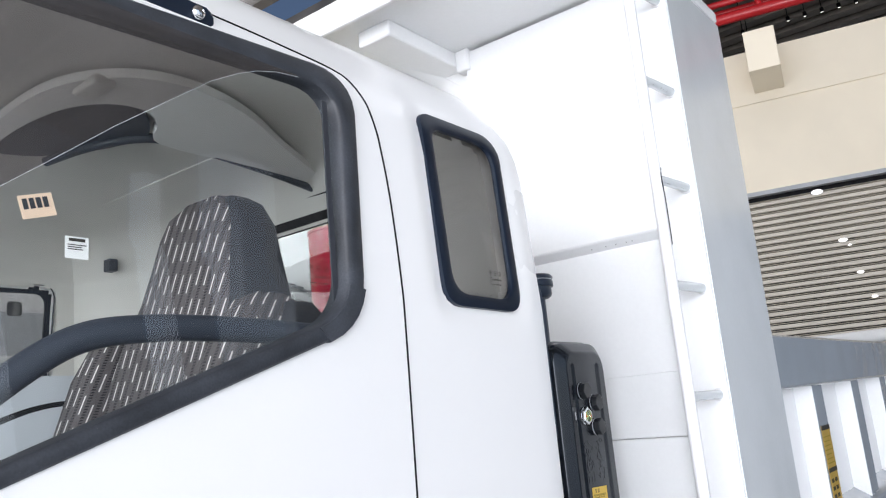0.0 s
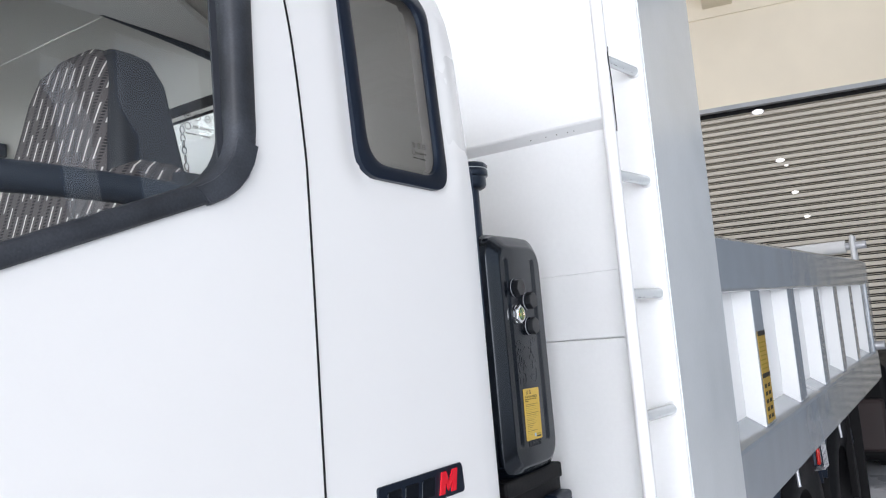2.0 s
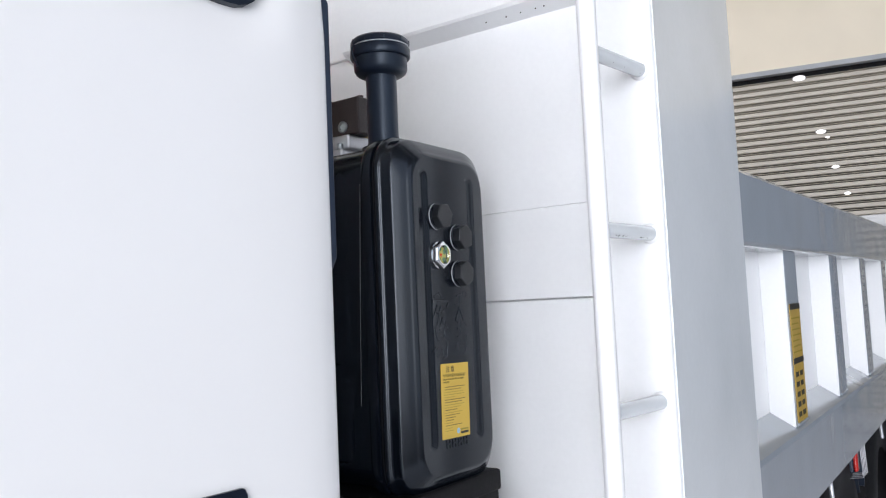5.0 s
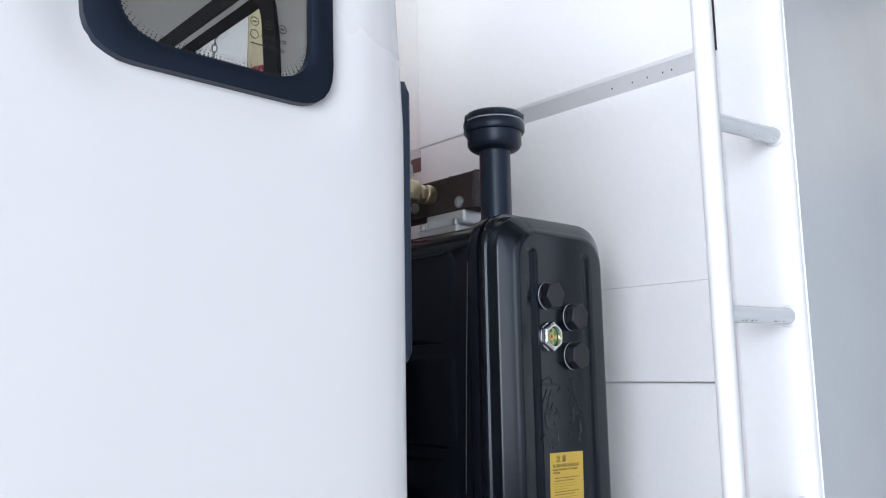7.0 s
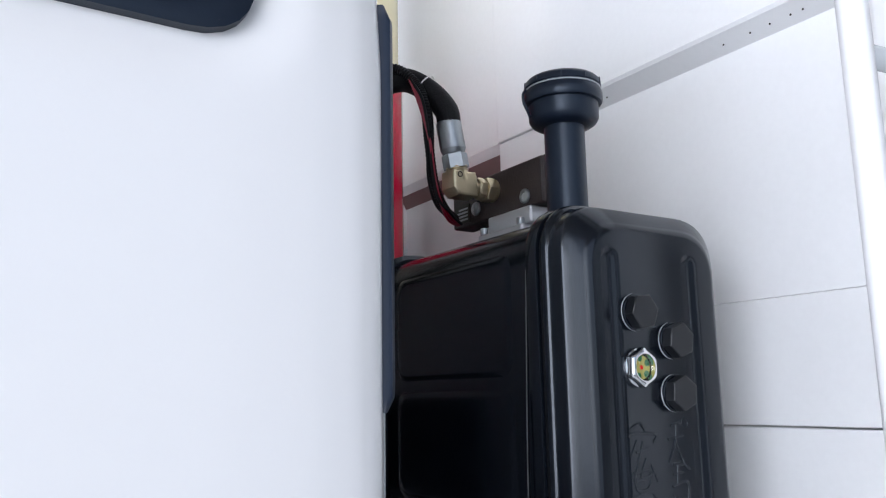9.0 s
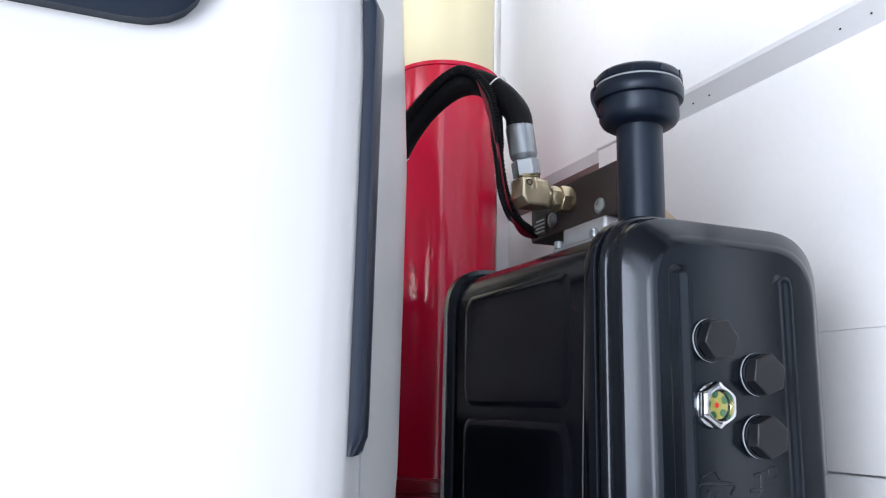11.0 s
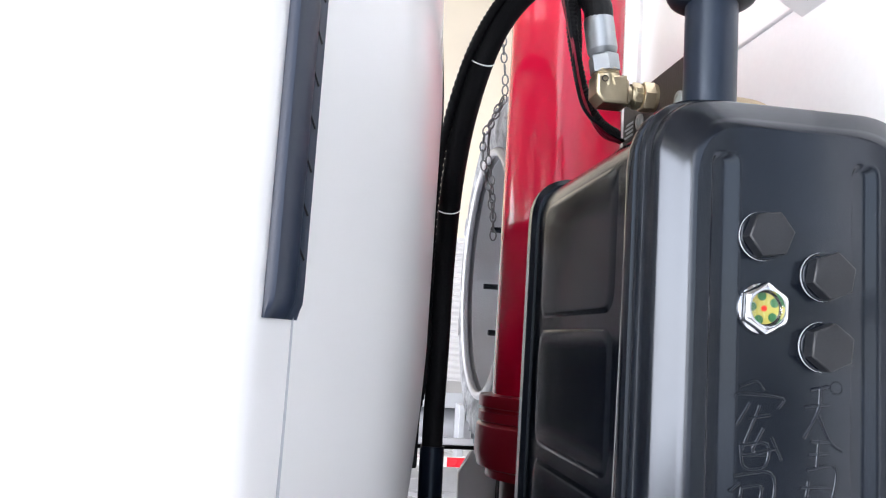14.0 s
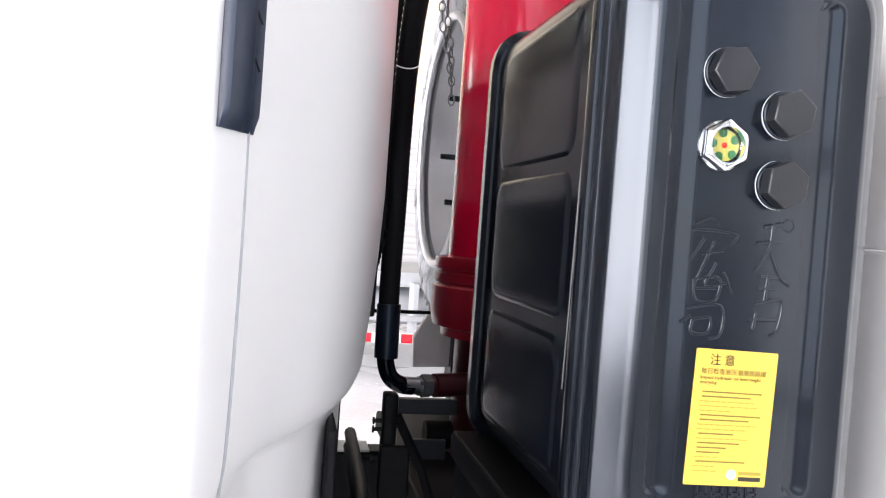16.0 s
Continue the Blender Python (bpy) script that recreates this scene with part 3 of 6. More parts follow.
def surround(outer, inner, proud, back=0.03, flip=False):
    """A ring between two outlines (x, z) on the cab's near side: face, outer wall and inner wall."""
    bm = bmesh.new()
    n = len(outer)

    def at(p, out):
        y = side_y(*p) - out
        return bm.verts.new((p[0], 2 * MID - y if flip else y, p[1]))

    def mix(a, b, t):
        return (a[0] + (b[0] - a[0]) * t, a[1] + (b[1] - a[1]) * t)

    steps = [(0.0, -0.013), (0.03, proud * 0.7), (0.16, proud), (0.62, proud), (0.86, proud * 0.75), (0.97, proud * 0.2), (1.0, -back)]
    loops = [[at(mix(outer[k], inner[k], t), h) for k in range(n)] for t, h in steps]
    for a, b in zip(loops, loops[1:]):
        for k in range(n):
            bm.faces.new((a[k], a[(k + 1) % n], b[(k + 1) % n], b[k]))
    return bm


def pane(outline, depth, flip=False):
    bm = bmesh.new()
    cx, cz = sum(p[0] for p in outline) / len(outline), sum(p[1] for p in outline) / len(outline)
    for d in (depth,):
        f = []
        for x, z in outline:
            y = side_y(x, z) + d
            f.append(bm.verts.new((x, 2 * MID - y if flip else y, z)))
        y = side_y(cx, cz) + d
        c = bm.verts.new((cx, 2 * MID - y if flip else y, cz))
        for k in range(len(f)):
            bm.faces.new((f[k], f[(k + 1) % len(f)], c))
    return bm


for flip in (False, True):
    door = part("door_window", pane(shrink(DOOR_IN, -0.01), 0.014, flip), GLASS, CAB, "clear side door window pane")
    door.visible_shadow = False
    part("window_seal", surround(DOOR_OUT, DOOR_IN, 0.010, flip=flip), SEAL, door, "black rubber and plastic window seal")
    quart = part("quarter_window", pane(shrink(QUART_IN, -0.01), 0.006, flip), GLASS_DARK, CAB, "tinted fixed quarter window pane")
    quart.visible_shadow = False
    part("window_seal", surround(QUART_OUT, QUART_IN, 0.003, 0.008, flip), PLASTIC_BLACK, quart, "black glazed window border")

def corner_cap(flip):
    """The moulded lower corner of the door window seal: the seal's own section, a little larger."""
    bm = bmesh.new()
    n = len(DOOR_OUT)
    ks = [k for k in range(n) if DOOR_OUT[k][0] > 0.9 and DOOR_OUT[k][1] < 1.92]
    pairs = [(DOOR_OUT[k], DOOR_IN[k]) for k in ks]
    first, last = pairs[0], pairs[-1]
    pairs = [tuple((p[0] - 0.004, p[1] - 0.0014) for p in first)] + pairs
    rows = []
    for o, i in pairs:
        row = []
        for t, h in ((-0.05, -0.004), (-0.05, 0.009), (0.03, 0.0125), (0.6, 0.0125), (0.84, 0.0100), (0.9, 0.002)):
            x, z = o[0] + (i[0] - o[0]) * t, o[1] + (i[1] - o[1]) * t
            y = side_y(x, z) - h
            row.append(bm.verts.new((x, 2 * MID - y if flip else y, z)))
        rows.append(row)
    for a, b in zip(rows, rows[1:]):
        for k in range(len(a) - 1):
            bm.faces.new((a[k], a[k + 1], b[k + 1], b[k]))
    bm.faces.new(rows[0]), bm.faces.new(rows[-1])
    return bm


for flip in (False, True):
    part("seal_corner", corner_cap(flip), SEAL, CAB, "black moulded corner piece of the window seal", angle=40)
bm = prism([(0.0, 0.0), (0.011, 0.0), (0.011, 0.37), (0.0, 0.37)], 0.003, Matrix(((1, 0, 0, 1.004), (0, 0, -1, side_y(1.0, 2.0) + 0.012), (0, 1, 0, 1.862), (0, 0, 0, 1))))
part("glass_channel", bm, VINYL, CAB, "grey felt glass channel")
bm = bmesh.new()
inner = rounded([(1.47, 1.905), (2.45, 1.905), (2.45, 2.305), (1.47, 2.305)], 0.06)
loops = []


def rear_x(z):
    """The cab's rear wall at a height."""
    return 1.830 - inset(z, 1.0)


for poly, x in ((REAR_OUT, -0.004), (REAR_OUT, 0.002), (inner, 0.002), (inner, -0.05), (REAR_OUT, -0.05)):
    loops.append([bm.verts.new((rear_x(b) + x, a, b)) for a, b in poly])
for a, b in zip(loops, loops[1:] + loops[:1]):
    for k in range(len(a)):
        bm.faces.new((a[k], a[(k + 1) % len(a)], b[(k + 1) % len(a)], b[k]))
sheet = bmesh.new()
rows = [[sheet.verts.new((rear_x(1.895 + 0.0417 * k) - 0.008, y, 1.895 + 0.0417 * k)) for y in (1.46, 1.96, 2.46)] for k in range(11)]
for a, b in zip(rows, rows[1:]):
    for k in range(2):
        sheet.faces.new((a[k], a[k + 1], b[k + 1], b[k]))
rear_glass = part("rear_window", sheet, GLASS, CAB, "clear rear cab window pane")
rear_glass.visible_shadow = False
part("window_seal", bm, RUBBER, rear_glass, "black rubber rear window seal")

screen = part("windscreen", box((-0.29, 1.05, 1.60), (-0.285, 2.87, 2.31)), GLASS, CAB, "clear windscreen pane")
screen.visible_shadow = False
for y in (0.995, 2.875):
    part("screen_pillar", box((-0.30, y, 1.60), (-0.25, y + 0.05, 2.31), 0.008), PLASTIC_BLACK, screen)

# Unseen black panels, added so that the tank's side mirrors a dark wall
part("dark_back_panel", box((1.829, 1.52, 1.44), (1.838, 2.36, 1.64), 0.003), RUBBER, CAB, "unseen black panel that darkens the tank's reflection")
part("dark_back_panel", box((1.788, 1.52, 1.02), (1.800, 2.36, 1.37), 0.003), RUBBER, CAB, "unseen black panel that darkens the tank's reflection")

# Door edge: a thin dark gap with its rubber, round the rear and the top of the door
gap = [(1.150, 1.0), (1.151, 1.2), (1.154, 1.43), (1.160, 1.76), (1.161, 1.95), (1.157, 2.08), (1.148, 2.17), (1.135, 2.245), (1.112, 2.292), (1.07, 2.316), (0.98, 2.326), (0.8, 2.335), (0.4, 2.34), (0.0, 2.34)]
pts = [Vector((p.x, side_y(p.x, p.z) + 0.0005, p.z)) for p in smooth_path([(x, 0, z) for x, z in gap], 8)]
part("door_gap", tube(pts, 0.0024, 8), RUBBER, CAB, "dark door gap with rubber seal")

# Small marker lamp over the door
bm = prism(rounded([(0.60, 2.300), (0.805, 2.297), (0.805, 2.332), (0.60, 2.335)], 0.012), 0.014, Matrix(((1, 0, 0, 0), (0, 0, -1, side_y(0.7, 2.32) + 0.006), (0, 1, 0, 0), (0, 0, 0, 1))), 0.004)
lampm = part("marker_lamp", bm, PLASTIC_BLACK, CAB, "black roof marker lamp housing")
part("lens", lathe([(0.011, 0.0), (0.011, 0.004), (0.008, 0.007), (0, 0.007)], facing(0.775, side_y(0.775, 2.317) - 0.008, 2.316, 0, -1, 0), 16), CHROME, lampm)

# Badge low on the rear corner panel, its letters drawn as plain shapes
LEFT = Matrix(((1, 0, 0, 0), (0, 0, -1, 0.936), (0, 1, 0, 0), (0, 0, 0, 1)))
badge = part("badge", prism(rounded([(1.268, 1.352), (1.512, 1.349), (1.508, 1.400), (1.268, 1.402)], 0.006), 0.004, LEFT, 0.0015), PLASTIC_BLACK, CAB, "black badge with dark shapes and one red mark")
for x0 in (1.285, 1.332, 1.379):
    part("mark", prism(rounded([(x0, 1.360), (x0 + 0.036, 1.360), (x0 + 0.041, 1.391), (x0 + 0.005, 1.391)], 0.003, 2), 0.0016, LEFT @ Matrix.Translation((0, 0, 0.004)), 0.0006), TANK_BLACK, badge)
strokes = [(1.430, 1.357), (1.440, 1.394), (1.453, 1.394), (1.459, 1.374), (1.474, 1.394), (1.488, 1.394), (1.480, 1.357), (1.467, 1.357), (1.470, 1.376), (1.457, 1.360), (1.450, 1.376), (1.444, 1.357)]
part("red_mark", prism(strokes, 0.003, LEFT @ Matrix.Translation((0, 0, 0.0042))), BADGE_RED, badge, "red badge mark", smooth=False)

# Black air outlet strip on the rear corner
t = Vector((1.735 - 1.668, 1.088 - 0.9615, 0)).normalized()
nn = Vector((t.y, -t.x, 0))


def corner(s, out, z):
    """A place on the rear corner: s along it from its start, out from the skin."""
    p = Vector((1.6615, 0.9495, 0)) + t * s + nn * out
    return (p.x, p.y, z)


bm = bmesh.new()
prof = [(0.006, -0.006), (0.006, 0.004), (0.008, 0.0075), (0.012, 0.0092), (0.022, 0.0098), (0.031, 0.0090), (0.0340, 0.0075), (0.0355, 0.0050), (0.0465, 0.0040), (0.0495, 0.0048), (0.0515, 0.0030), (0.0515, -0.006)]
zs = [1.622, 1.626, 1.634, 1.647, 1.75, 1.85, 1.935, 1.947, 1.955, 1.960]
rows = []
for i, zz in enumerate(zs):
    e = min(zz - zs[0], zs[-1] - zz)
    k = min(1.0, 0.35 + e / 0.02)
    rows.append([bm.verts.new(corner(s if o < 0 else s * (0.92 + 0.08 * k), o if o < 0 else o * k, zz)) for s, o in prof])
for a, b in zip(rows, rows[1:]):
    for k in range(len(prof) - 1):
        bm.faces.new((a[k], a[k + 1], b[k + 1], b[k]))
bm.faces.new(rows[0]), bm.faces.new(rows[-1])
vent = part("air_outlet", bm, NAVY_PLASTIC, CAB, "black plastic air outlet strip", angle=35)
for k in range(9):
    z0 = 1.665 + k * 0.032
    p0, p1 = Vector(corner(0.0368, 0.0050, z0 + 0.008)), Vector(corner(0.0460, 0.0043, z0))
    part("slot", tube([p0, p1], 0.0009, 6), RUBBER, vent)
# pressed seam that runs down from the outlet
pts = smooth_path([corner(0.043, 0.0006, 1.626), corner(0.044, 0.0005, 1.55), corner(0.044, 0.0000, 1.46), corner(0.043, -0.0012, 1.40), corner(0.042, -0.0040, 1.37), corner(0.040, -0.0052, 1.30), corner(0.038, -0.0055, 1.15)], 6)
part("panel_seam", tube(pts, 0.0013, 6), GREY_STEEL, CAB, "thin grey sealed panel seam")

# Cab inside: grab bar, rear shelf, far-side pillar, dash, labels
pts = smooth_path([(0.30, 1.03, 1.55), (0.42, 1.02, 1.68), (0.50, 1.01, 1.752), (0.60, 1.005, 1.818), (0.70, 1.0, 1.838), (0.85, 1.0, 1.842), (1.02, 1.0, 1.838)], 8)
part("grab_bar", tube(pts, 0.019, 14), TRIM_DARK, CAB, "dark padded grab bar inside the door")
part("rear_shelf", box((1.40, 1.25, 1.34), (1.70, 2.66, 1.72), 0.02), TRIM_DARK, CAB)
part("dash", box((-0.22, 1.05, 1.34), (0.12, 2.87, 1.60), 0.08, 4), TRIM_DARK, CAB)
# Next three roof pieces stand in for shapes reflected in the door glass
part("reflected_dark_patch", prism(rounded([(0.875, 1.80), (0.885, 1.64), (0.935, 1.535), (1.02, 1.515), (1.10, 1.60), (1.14, 1.68), (1.10, 1.80), (1.00, 1.95), (0.90, 1.98)], 0.04, 4), 0.012, pose(0, 0, 2.408)), TRIM_DARK, CAB, "dark patch standing in for a reflection in the door glass")
part("reflected_pale_patch", box((0.868, 1.43, 2.392), (0.915, 1.52, 2.412), 0.006), TRIM, CAB)
part("reflected_arm", tube(smooth_path([(1.02, 1.93, 2.395), (1.05, 1.80, 2.40), (1.10, 1.70, 2.405), (1.17, 1.655, 2.408), (1.27, 1.66, 2.408), (1.5, 1.675, 2.40), (1.70, 1.69, 2.385)], 8), 0.012, 10), TRIM_DARK, CAB)
con = part("centre_console", prism(rounded([(0.30, 1.34), (1.13, 1.34), (1.13, 1.862), (0.90, 1.862), (0.62, 1.80), (0.40, 1.66)], [0.02, 0.02, 0.03, 0.06, 0.1, 0.1]), 0.42, Matrix(((1, 0, 0, 0), (0, 0, -1, 2.28), (0, 1, 0, 0), (0, 0, 0, 1))), 0.02, seg=3), TRIM_PALE, CAB, "pale grey moulded centre console")
part("console_lid", prism(rounded([(0.46, 1.40), (1.09, 1.40), (1.09, 1.795), (0.98, 1.79), (0.84, 1.74), (0.72, 1.66)], [0.05, 0.05, 0.03, 0.08, 0.1, 0.1]), 0.03, Matrix(((1, 0, 0, 0), (0, 0, -1, 1.862), (0, 1, 0, 0), (0, 0, 0, 1))), 0.01, seg=3), TRIM_PALE, con)
part("lid_gap", prism(rounded([(0.45, 1.39), (1.10, 1.39), (1.10, 1.807), (0.98, 1.802), (0.835, 1.752), (0.71, 1.668)], [0.05, 0.05, 0.03, 0.08, 0.1, 0.1]), 0.012, Matrix(((1, 0, 0, 0), (0, 0, -1, 1.862), (0, 1, 0, 0), (0, 0, 0, 1)))), RUBBER, con)
part("rear_ledge", box((1.50, 2.55, 1.72), (1.66, 2.86, 1.94), 0.03, 3), TRIM, CAB)
# Pale arch: a reflection in the door glass, modelled as a roof piece
bm = bmesh.new()
outer_edge, inner_edge = smooth_path([(0.86, 2.0, 0), (0.83, 1.70, 0), (0.84, 1.53, 0), (0.896, 1.424, 0), (0.98, 1.372, 0), (1.10, 1.370, 0), (1.25, 1.42, 0), (1.45, 1.53, 0), (1.66, 1.63, 0)], 5), smooth_path([(0.90, 2.0, 0), (0.875, 1.80, 0), (0.89, 1.62, 0), (0.944, 1.525, 0), (1.02, 1.505, 0), (1.09, 1.56, 0), (1.16, 1.66, 0), (1.40, 1.665, 0), (1.66, 1.675, 0)], 5)
rows = [[bm.verts.new((p.x, p.y, z)) for p, z in ((a, 2.425), (a, 2.405), (b, 2.395), (b, 2.425))] for a, b in zip(outer_edge, inner_edge)]
for a, b in zip(rows, rows[1:]):
    for k in range(3):
        bm.faces.new((a[k], a[k + 1], b[k + 1], b[k]))
part("reflected_arch", bm, LABEL_WHITE, CAB, "pale arch standing in for a reflection in the door glass", angle=40)
part("lining_seam", tube([(1.698, y, 2.366 + 0.012 * (y - 1.5)) for y in (1.45, 1.8, 2.1, 2.4, 2.6)], 0.0045, 8), RUBBER, CAB)
part("switch", box((1.615, 2.67, 2.315), (1.65, 2.71, 2.36), 0.004), TRIM_DARK, CAB, "small dark switch on the lining")
# smoked wind deflector over the door window
edge = [(0.30, 1.86), (0.40, 1.925), (0.48, 1.978), (0.542, 2.025), (0.613, 2.08), (0.695, 2.139), (0.771, 2.193), (0.822, 2.221), (0.86, 2.238), (0.902, 2.250), (0.95, 2.256)]
bm = bmesh.new()
lo = [bm.verts.new((x, side_y(x, z) - 0.014, z)) for x, z in edge]
hi = [bm.verts.new((x, side_y(x, 2.262) - 0.010, 2.262)) for x, z in edge]
for k in range(len(edge) - 1):
    bm.faces.new((lo[k], lo[k + 1], hi[k + 1], hi[k]))
defl = part("wind_deflector", bm, SMOKE, CAB, "smoked plastic wind deflector")
defl.visible_shadow = False
part("deflector_edge", tube([(x, side_y(x, z) - 0.014, z) for x, z in edge], 0.0004, 6), GREY_STEEL, defl)


def glass_label(x0, x1, z0, z1, mat, name, label, bars, ink, turn=0):
    y = side_y(x0, z0) + 0.016
    mid = Vector(((x0 + x1) / 2, y, (z0 + z1) / 2))
    spin = Matrix.Translation(mid) @ pose(0, 0, 0, 0, -turn, 0) @ Matrix.Translation(-mid)
    ob = part(name, box((x0, y, z0), (x1, y + 0.0008, z1), m=spin), mat, CAB, label, smooth=False)
    for a, b, c, d in bars:
        w, h = x1 - x0, z1 - z0
        part("bar", box((x0 + a * w, y - 0.0006, z0 + c * h), (x0 + b * w, y - 0.0001, z0 + d * h), m=spin), ink, ob, smooth=False)


glass_label(0.565, 0.594, 1.911, 1.938, LABEL_WHITE, "paper_label", "small white paper label on the glass", [(0.15, 0.85, 0.78, 0.92), (0.1, 0.9, 0.6, 0.64), (0.1, 0.7, 0.5, 0.54), (0.1, 0.75, 0.4, 0.44)], INK)
glass_label(0.512, 0.553, 1.956, 1.984, ORANGE, "paper_label", "pale orange printed label on the glass", [(0.1, 0.24, 0.4, 0.85), (0.30, 0.44, 0.4, 0.85), (0.50, 0.64, 0.4, 0.85), (0.70, 0.84, 0.4, 0.85)], VINYL, 16)
# small printed marks in the glass corners
for x0, z0, depth in ((0.952, 1.925, 0.0135), (1.452, 1.962, 0.0055)):
    m = Matrix(((1, 0, 0, x0), (0, 0, -1, side_y(x0, z0) + depth), (0, 1, 0, z0), (0, 0, 0, 1)))
    for k in range(3):
        part("glass_mark", lathe([(0.0042, 0), (0.0050, 0), (0.0050, 0.0002), (0.0042, 0.0002)], m @ pose(0.006 + 0.0165 * k, 0.012, 0), 14), INK, CAB)
        part("glass_mark", box((0.0035 + 0.0165 * k, 0.0113, 0), (0.0085 + 0.0165 * k, 0.0127, 0.0002), m=m), INK, CAB)
    part("glass_mark", lathe([(0.0042, 0), (0.0050, 0), (0.0050, 0.0002), (0.0042, 0.0002)], m @ pose(0.006, -0.002, 0), 14), INK, CAB)
    part("glass_mark", text_mesh("43R-001990", 0.0062, m @ pose(0.0135, -0.004, 0), 0.0001), INK, CAB, smooth=False)
    part("glass_mark", text_mesh("TEMPERED", 0.0042, m @ pose(0.022, -0.0135, 0), 0.0001), INK, CAB, smooth=False)
    part("glass_mark", box((0.002, -0.0125, 0), (0.019, -0.0113, 0.0002), m=m), INK, CAB)

# fine printed dots inside the quarter window border
bm = bmesh.new()
ring = [p for p in QUART_IN]
cx, cz = 1.41, 2.09
for d in (0.012, 0.030, 0.048):
    loop = shrink(ring, d)
    for (xa, za), (xb, zb) in zip(loop, loop[1:] + loop[:1]):
        m = max(1, int(math.hypot(xb - xa, zb - za) / 0.0042))
        for k in range(m):
            x, z = xa + (xb - xa) * k / m, za + (zb - za) * k / m
            lathe([(0, 0), (0.0012 - 0.012 * d, 0)], facing(x, side_y(x, z) + 0.0045, z, 0, -1, 0), 5, bm=bm)
tagged(part("printed_dots", bm, INK, CAB, "fine black printed dots on the glass edge"), kind="stuff")

# ---------------------------------------------------------------- driver's seat

SEAT = thing("driver_seat", "tall driver seat in dark patterned cloth with grey vinyl sides", "seat", (1.1, 1.52, 1.34))


def cushion(sections, mat, name, label, bm=None):
    """A padded form from (z, x front, x back, y near, y far, corner) sections."""
    bm = bmesh.new()
    rows = []
    for z, x0, x1, y0, y1, r in sections:
        ring = rounded([(x0, y0), (x1, y0), (x1, y1), (x0, y1)], r, 5)
        rows.append([bm.verts.new((x, y, z)) for x, y in ring])
    for a, b in zip(rows, rows[1:]):
        for k in range(len(a)):
            bm.faces.new((a[k], a[(k + 1) % len(a)], b[(k + 1) % len(a)], b[k]))
    bm.faces.new(rows[0][::-1]), bm.faces.new(rows[-1])
    return bm


core = [(1.56, 1.03, 1.15, 1.335, 1.76, 0.03), (1.70, 1.05, 1.18, 1.33, 1.76, 0.035), (1.84, 1.07, 1.20, 1.335, 1.74, 0.035), (1.92, 1.08, 1.205, 1.34, 1.70, 0.035), (1.99, 1.09, 1.21, 1.345, 1.655, 0.035), (2.06, 1.10, 1.215, 1.35, 1.63, 0.035), (2.13, 1.11, 1.215, 1.36, 1.61, 0.035), (2.175, 1.12, 1.21, 1.38, 1.585, 0.03), (2.205, 1.14, 1.20, 1.42, 1.54, 0.02)]
part("backrest", cushion(core, FABRIC, "", ""), FABRIC, SEAT, "grey-brown cloth with white dashes", angle=70)
side = [(1.56, 1.05, 1.21, 1.30, 1.36, 0.02), (1.70, 1.07, 1.24, 1.295, 1.36, 0.02), (1.86, 1.095, 1.25, 1.30, 1.37, 0.02), (1.97, 1.108, 1.25, 1.31, 1.38, 0.02), (2.06, 1.118, 1.242, 1.325, 1.39, 0.02), (2.13, 1.13, 1.235, 1.335, 1.41, 0.02), (2.18, 1.14, 1.225, 1.36, 1.43, 0.02), (2.20, 1.155, 1.21, 1.39, 1.45, 0.015)]
part("side_panel", cushion(side, VINYL, "", ""), VINYL, SEAT, "dark grey vinyl side", angle=70)
part("rear_cover", cushion([(1.56, 1.15, 1.24, 1.33, 1.74, 0.03), (1.90, 1.20, 1.255, 1.34, 1.70, 0.03), (2.0, 1.20, 1.25, 1.345, 1.65, 0.03), (2.13, 1.21, 1.235, 1.37, 1.60, 0.02), (2.18, 1.20, 1.215, 1.41, 1.55, 0.01)], VINYL, "", ""), VINYL, SEAT, angle=70)
bol = [(1.56, 0.965, 1.19, 1.25, 1.335, 0.03), (1.72, 0.985, 1.21, 1.24, 1.335, 0.03), (1.84, 1.02, 1.225, 1.25, 1.335, 0.03), (1.91, 1.055, 1.235, 1.262, 1.335, 0.03), (1.955, 1.10, 1.235, 1.28, 1.335, 0.02), (1.972, 1.14, 1.22, 1.30, 1.33, 0.012)]
part("bolster", cushion(bol, FABRIC, "", ""), FABRIC, SEAT, "cloth side bolster", angle=70)
part("bolster", cushion([(z, a, b, 3.07 - d, 3.07 - c, r) for z, a, b, c, d, r in bol], FABRIC, "", ""), FABRIC, SEAT, "cloth side bolster", angle=70)
part("bolster_cover", cushion([(1.56, 1.10, 1.26, 1.225, 1.27, 0.02), (1.72, 1.12, 1.285, 1.215, 1.27, 0.02), (1.84, 1.15, 1.29, 1.225, 1.28, 0.02), (1.91, 1.17, 1.285, 1.24, 1.29, 0.02), (1.95, 1.19, 1.26, 1.26, 1.30, 0.015)], VINYL, "", ""), VINYL, SEAT, angle=70)
part("seat_cushion", cushion([(1.46, 0.62, 1.16, 1.27, 1.80, 0.05), (1.50, 0.60, 1.17, 1.26, 1.81, 0.06), (1.58, 0.60, 1.17, 1.26, 1.81, 0.06), (1.61, 0.63, 1.14, 1.29, 1.78, 0.05)], FABRIC, "", ""), FABRIC, SEAT, angle=70)
part("seat_base", box((0.68, 1.32, 1.34), (1.12, 1.75, 1.46), 0.02), VINYL, SEAT)

# ---------------------------------------------------------------- the dump body

DUMP = thing("dump_body", "white painted steel dump body with ribbed sides and a cab guard", "dump body", (4.6, 2.05, 0.95))
NEAR, FAR = 0.80, 3.30
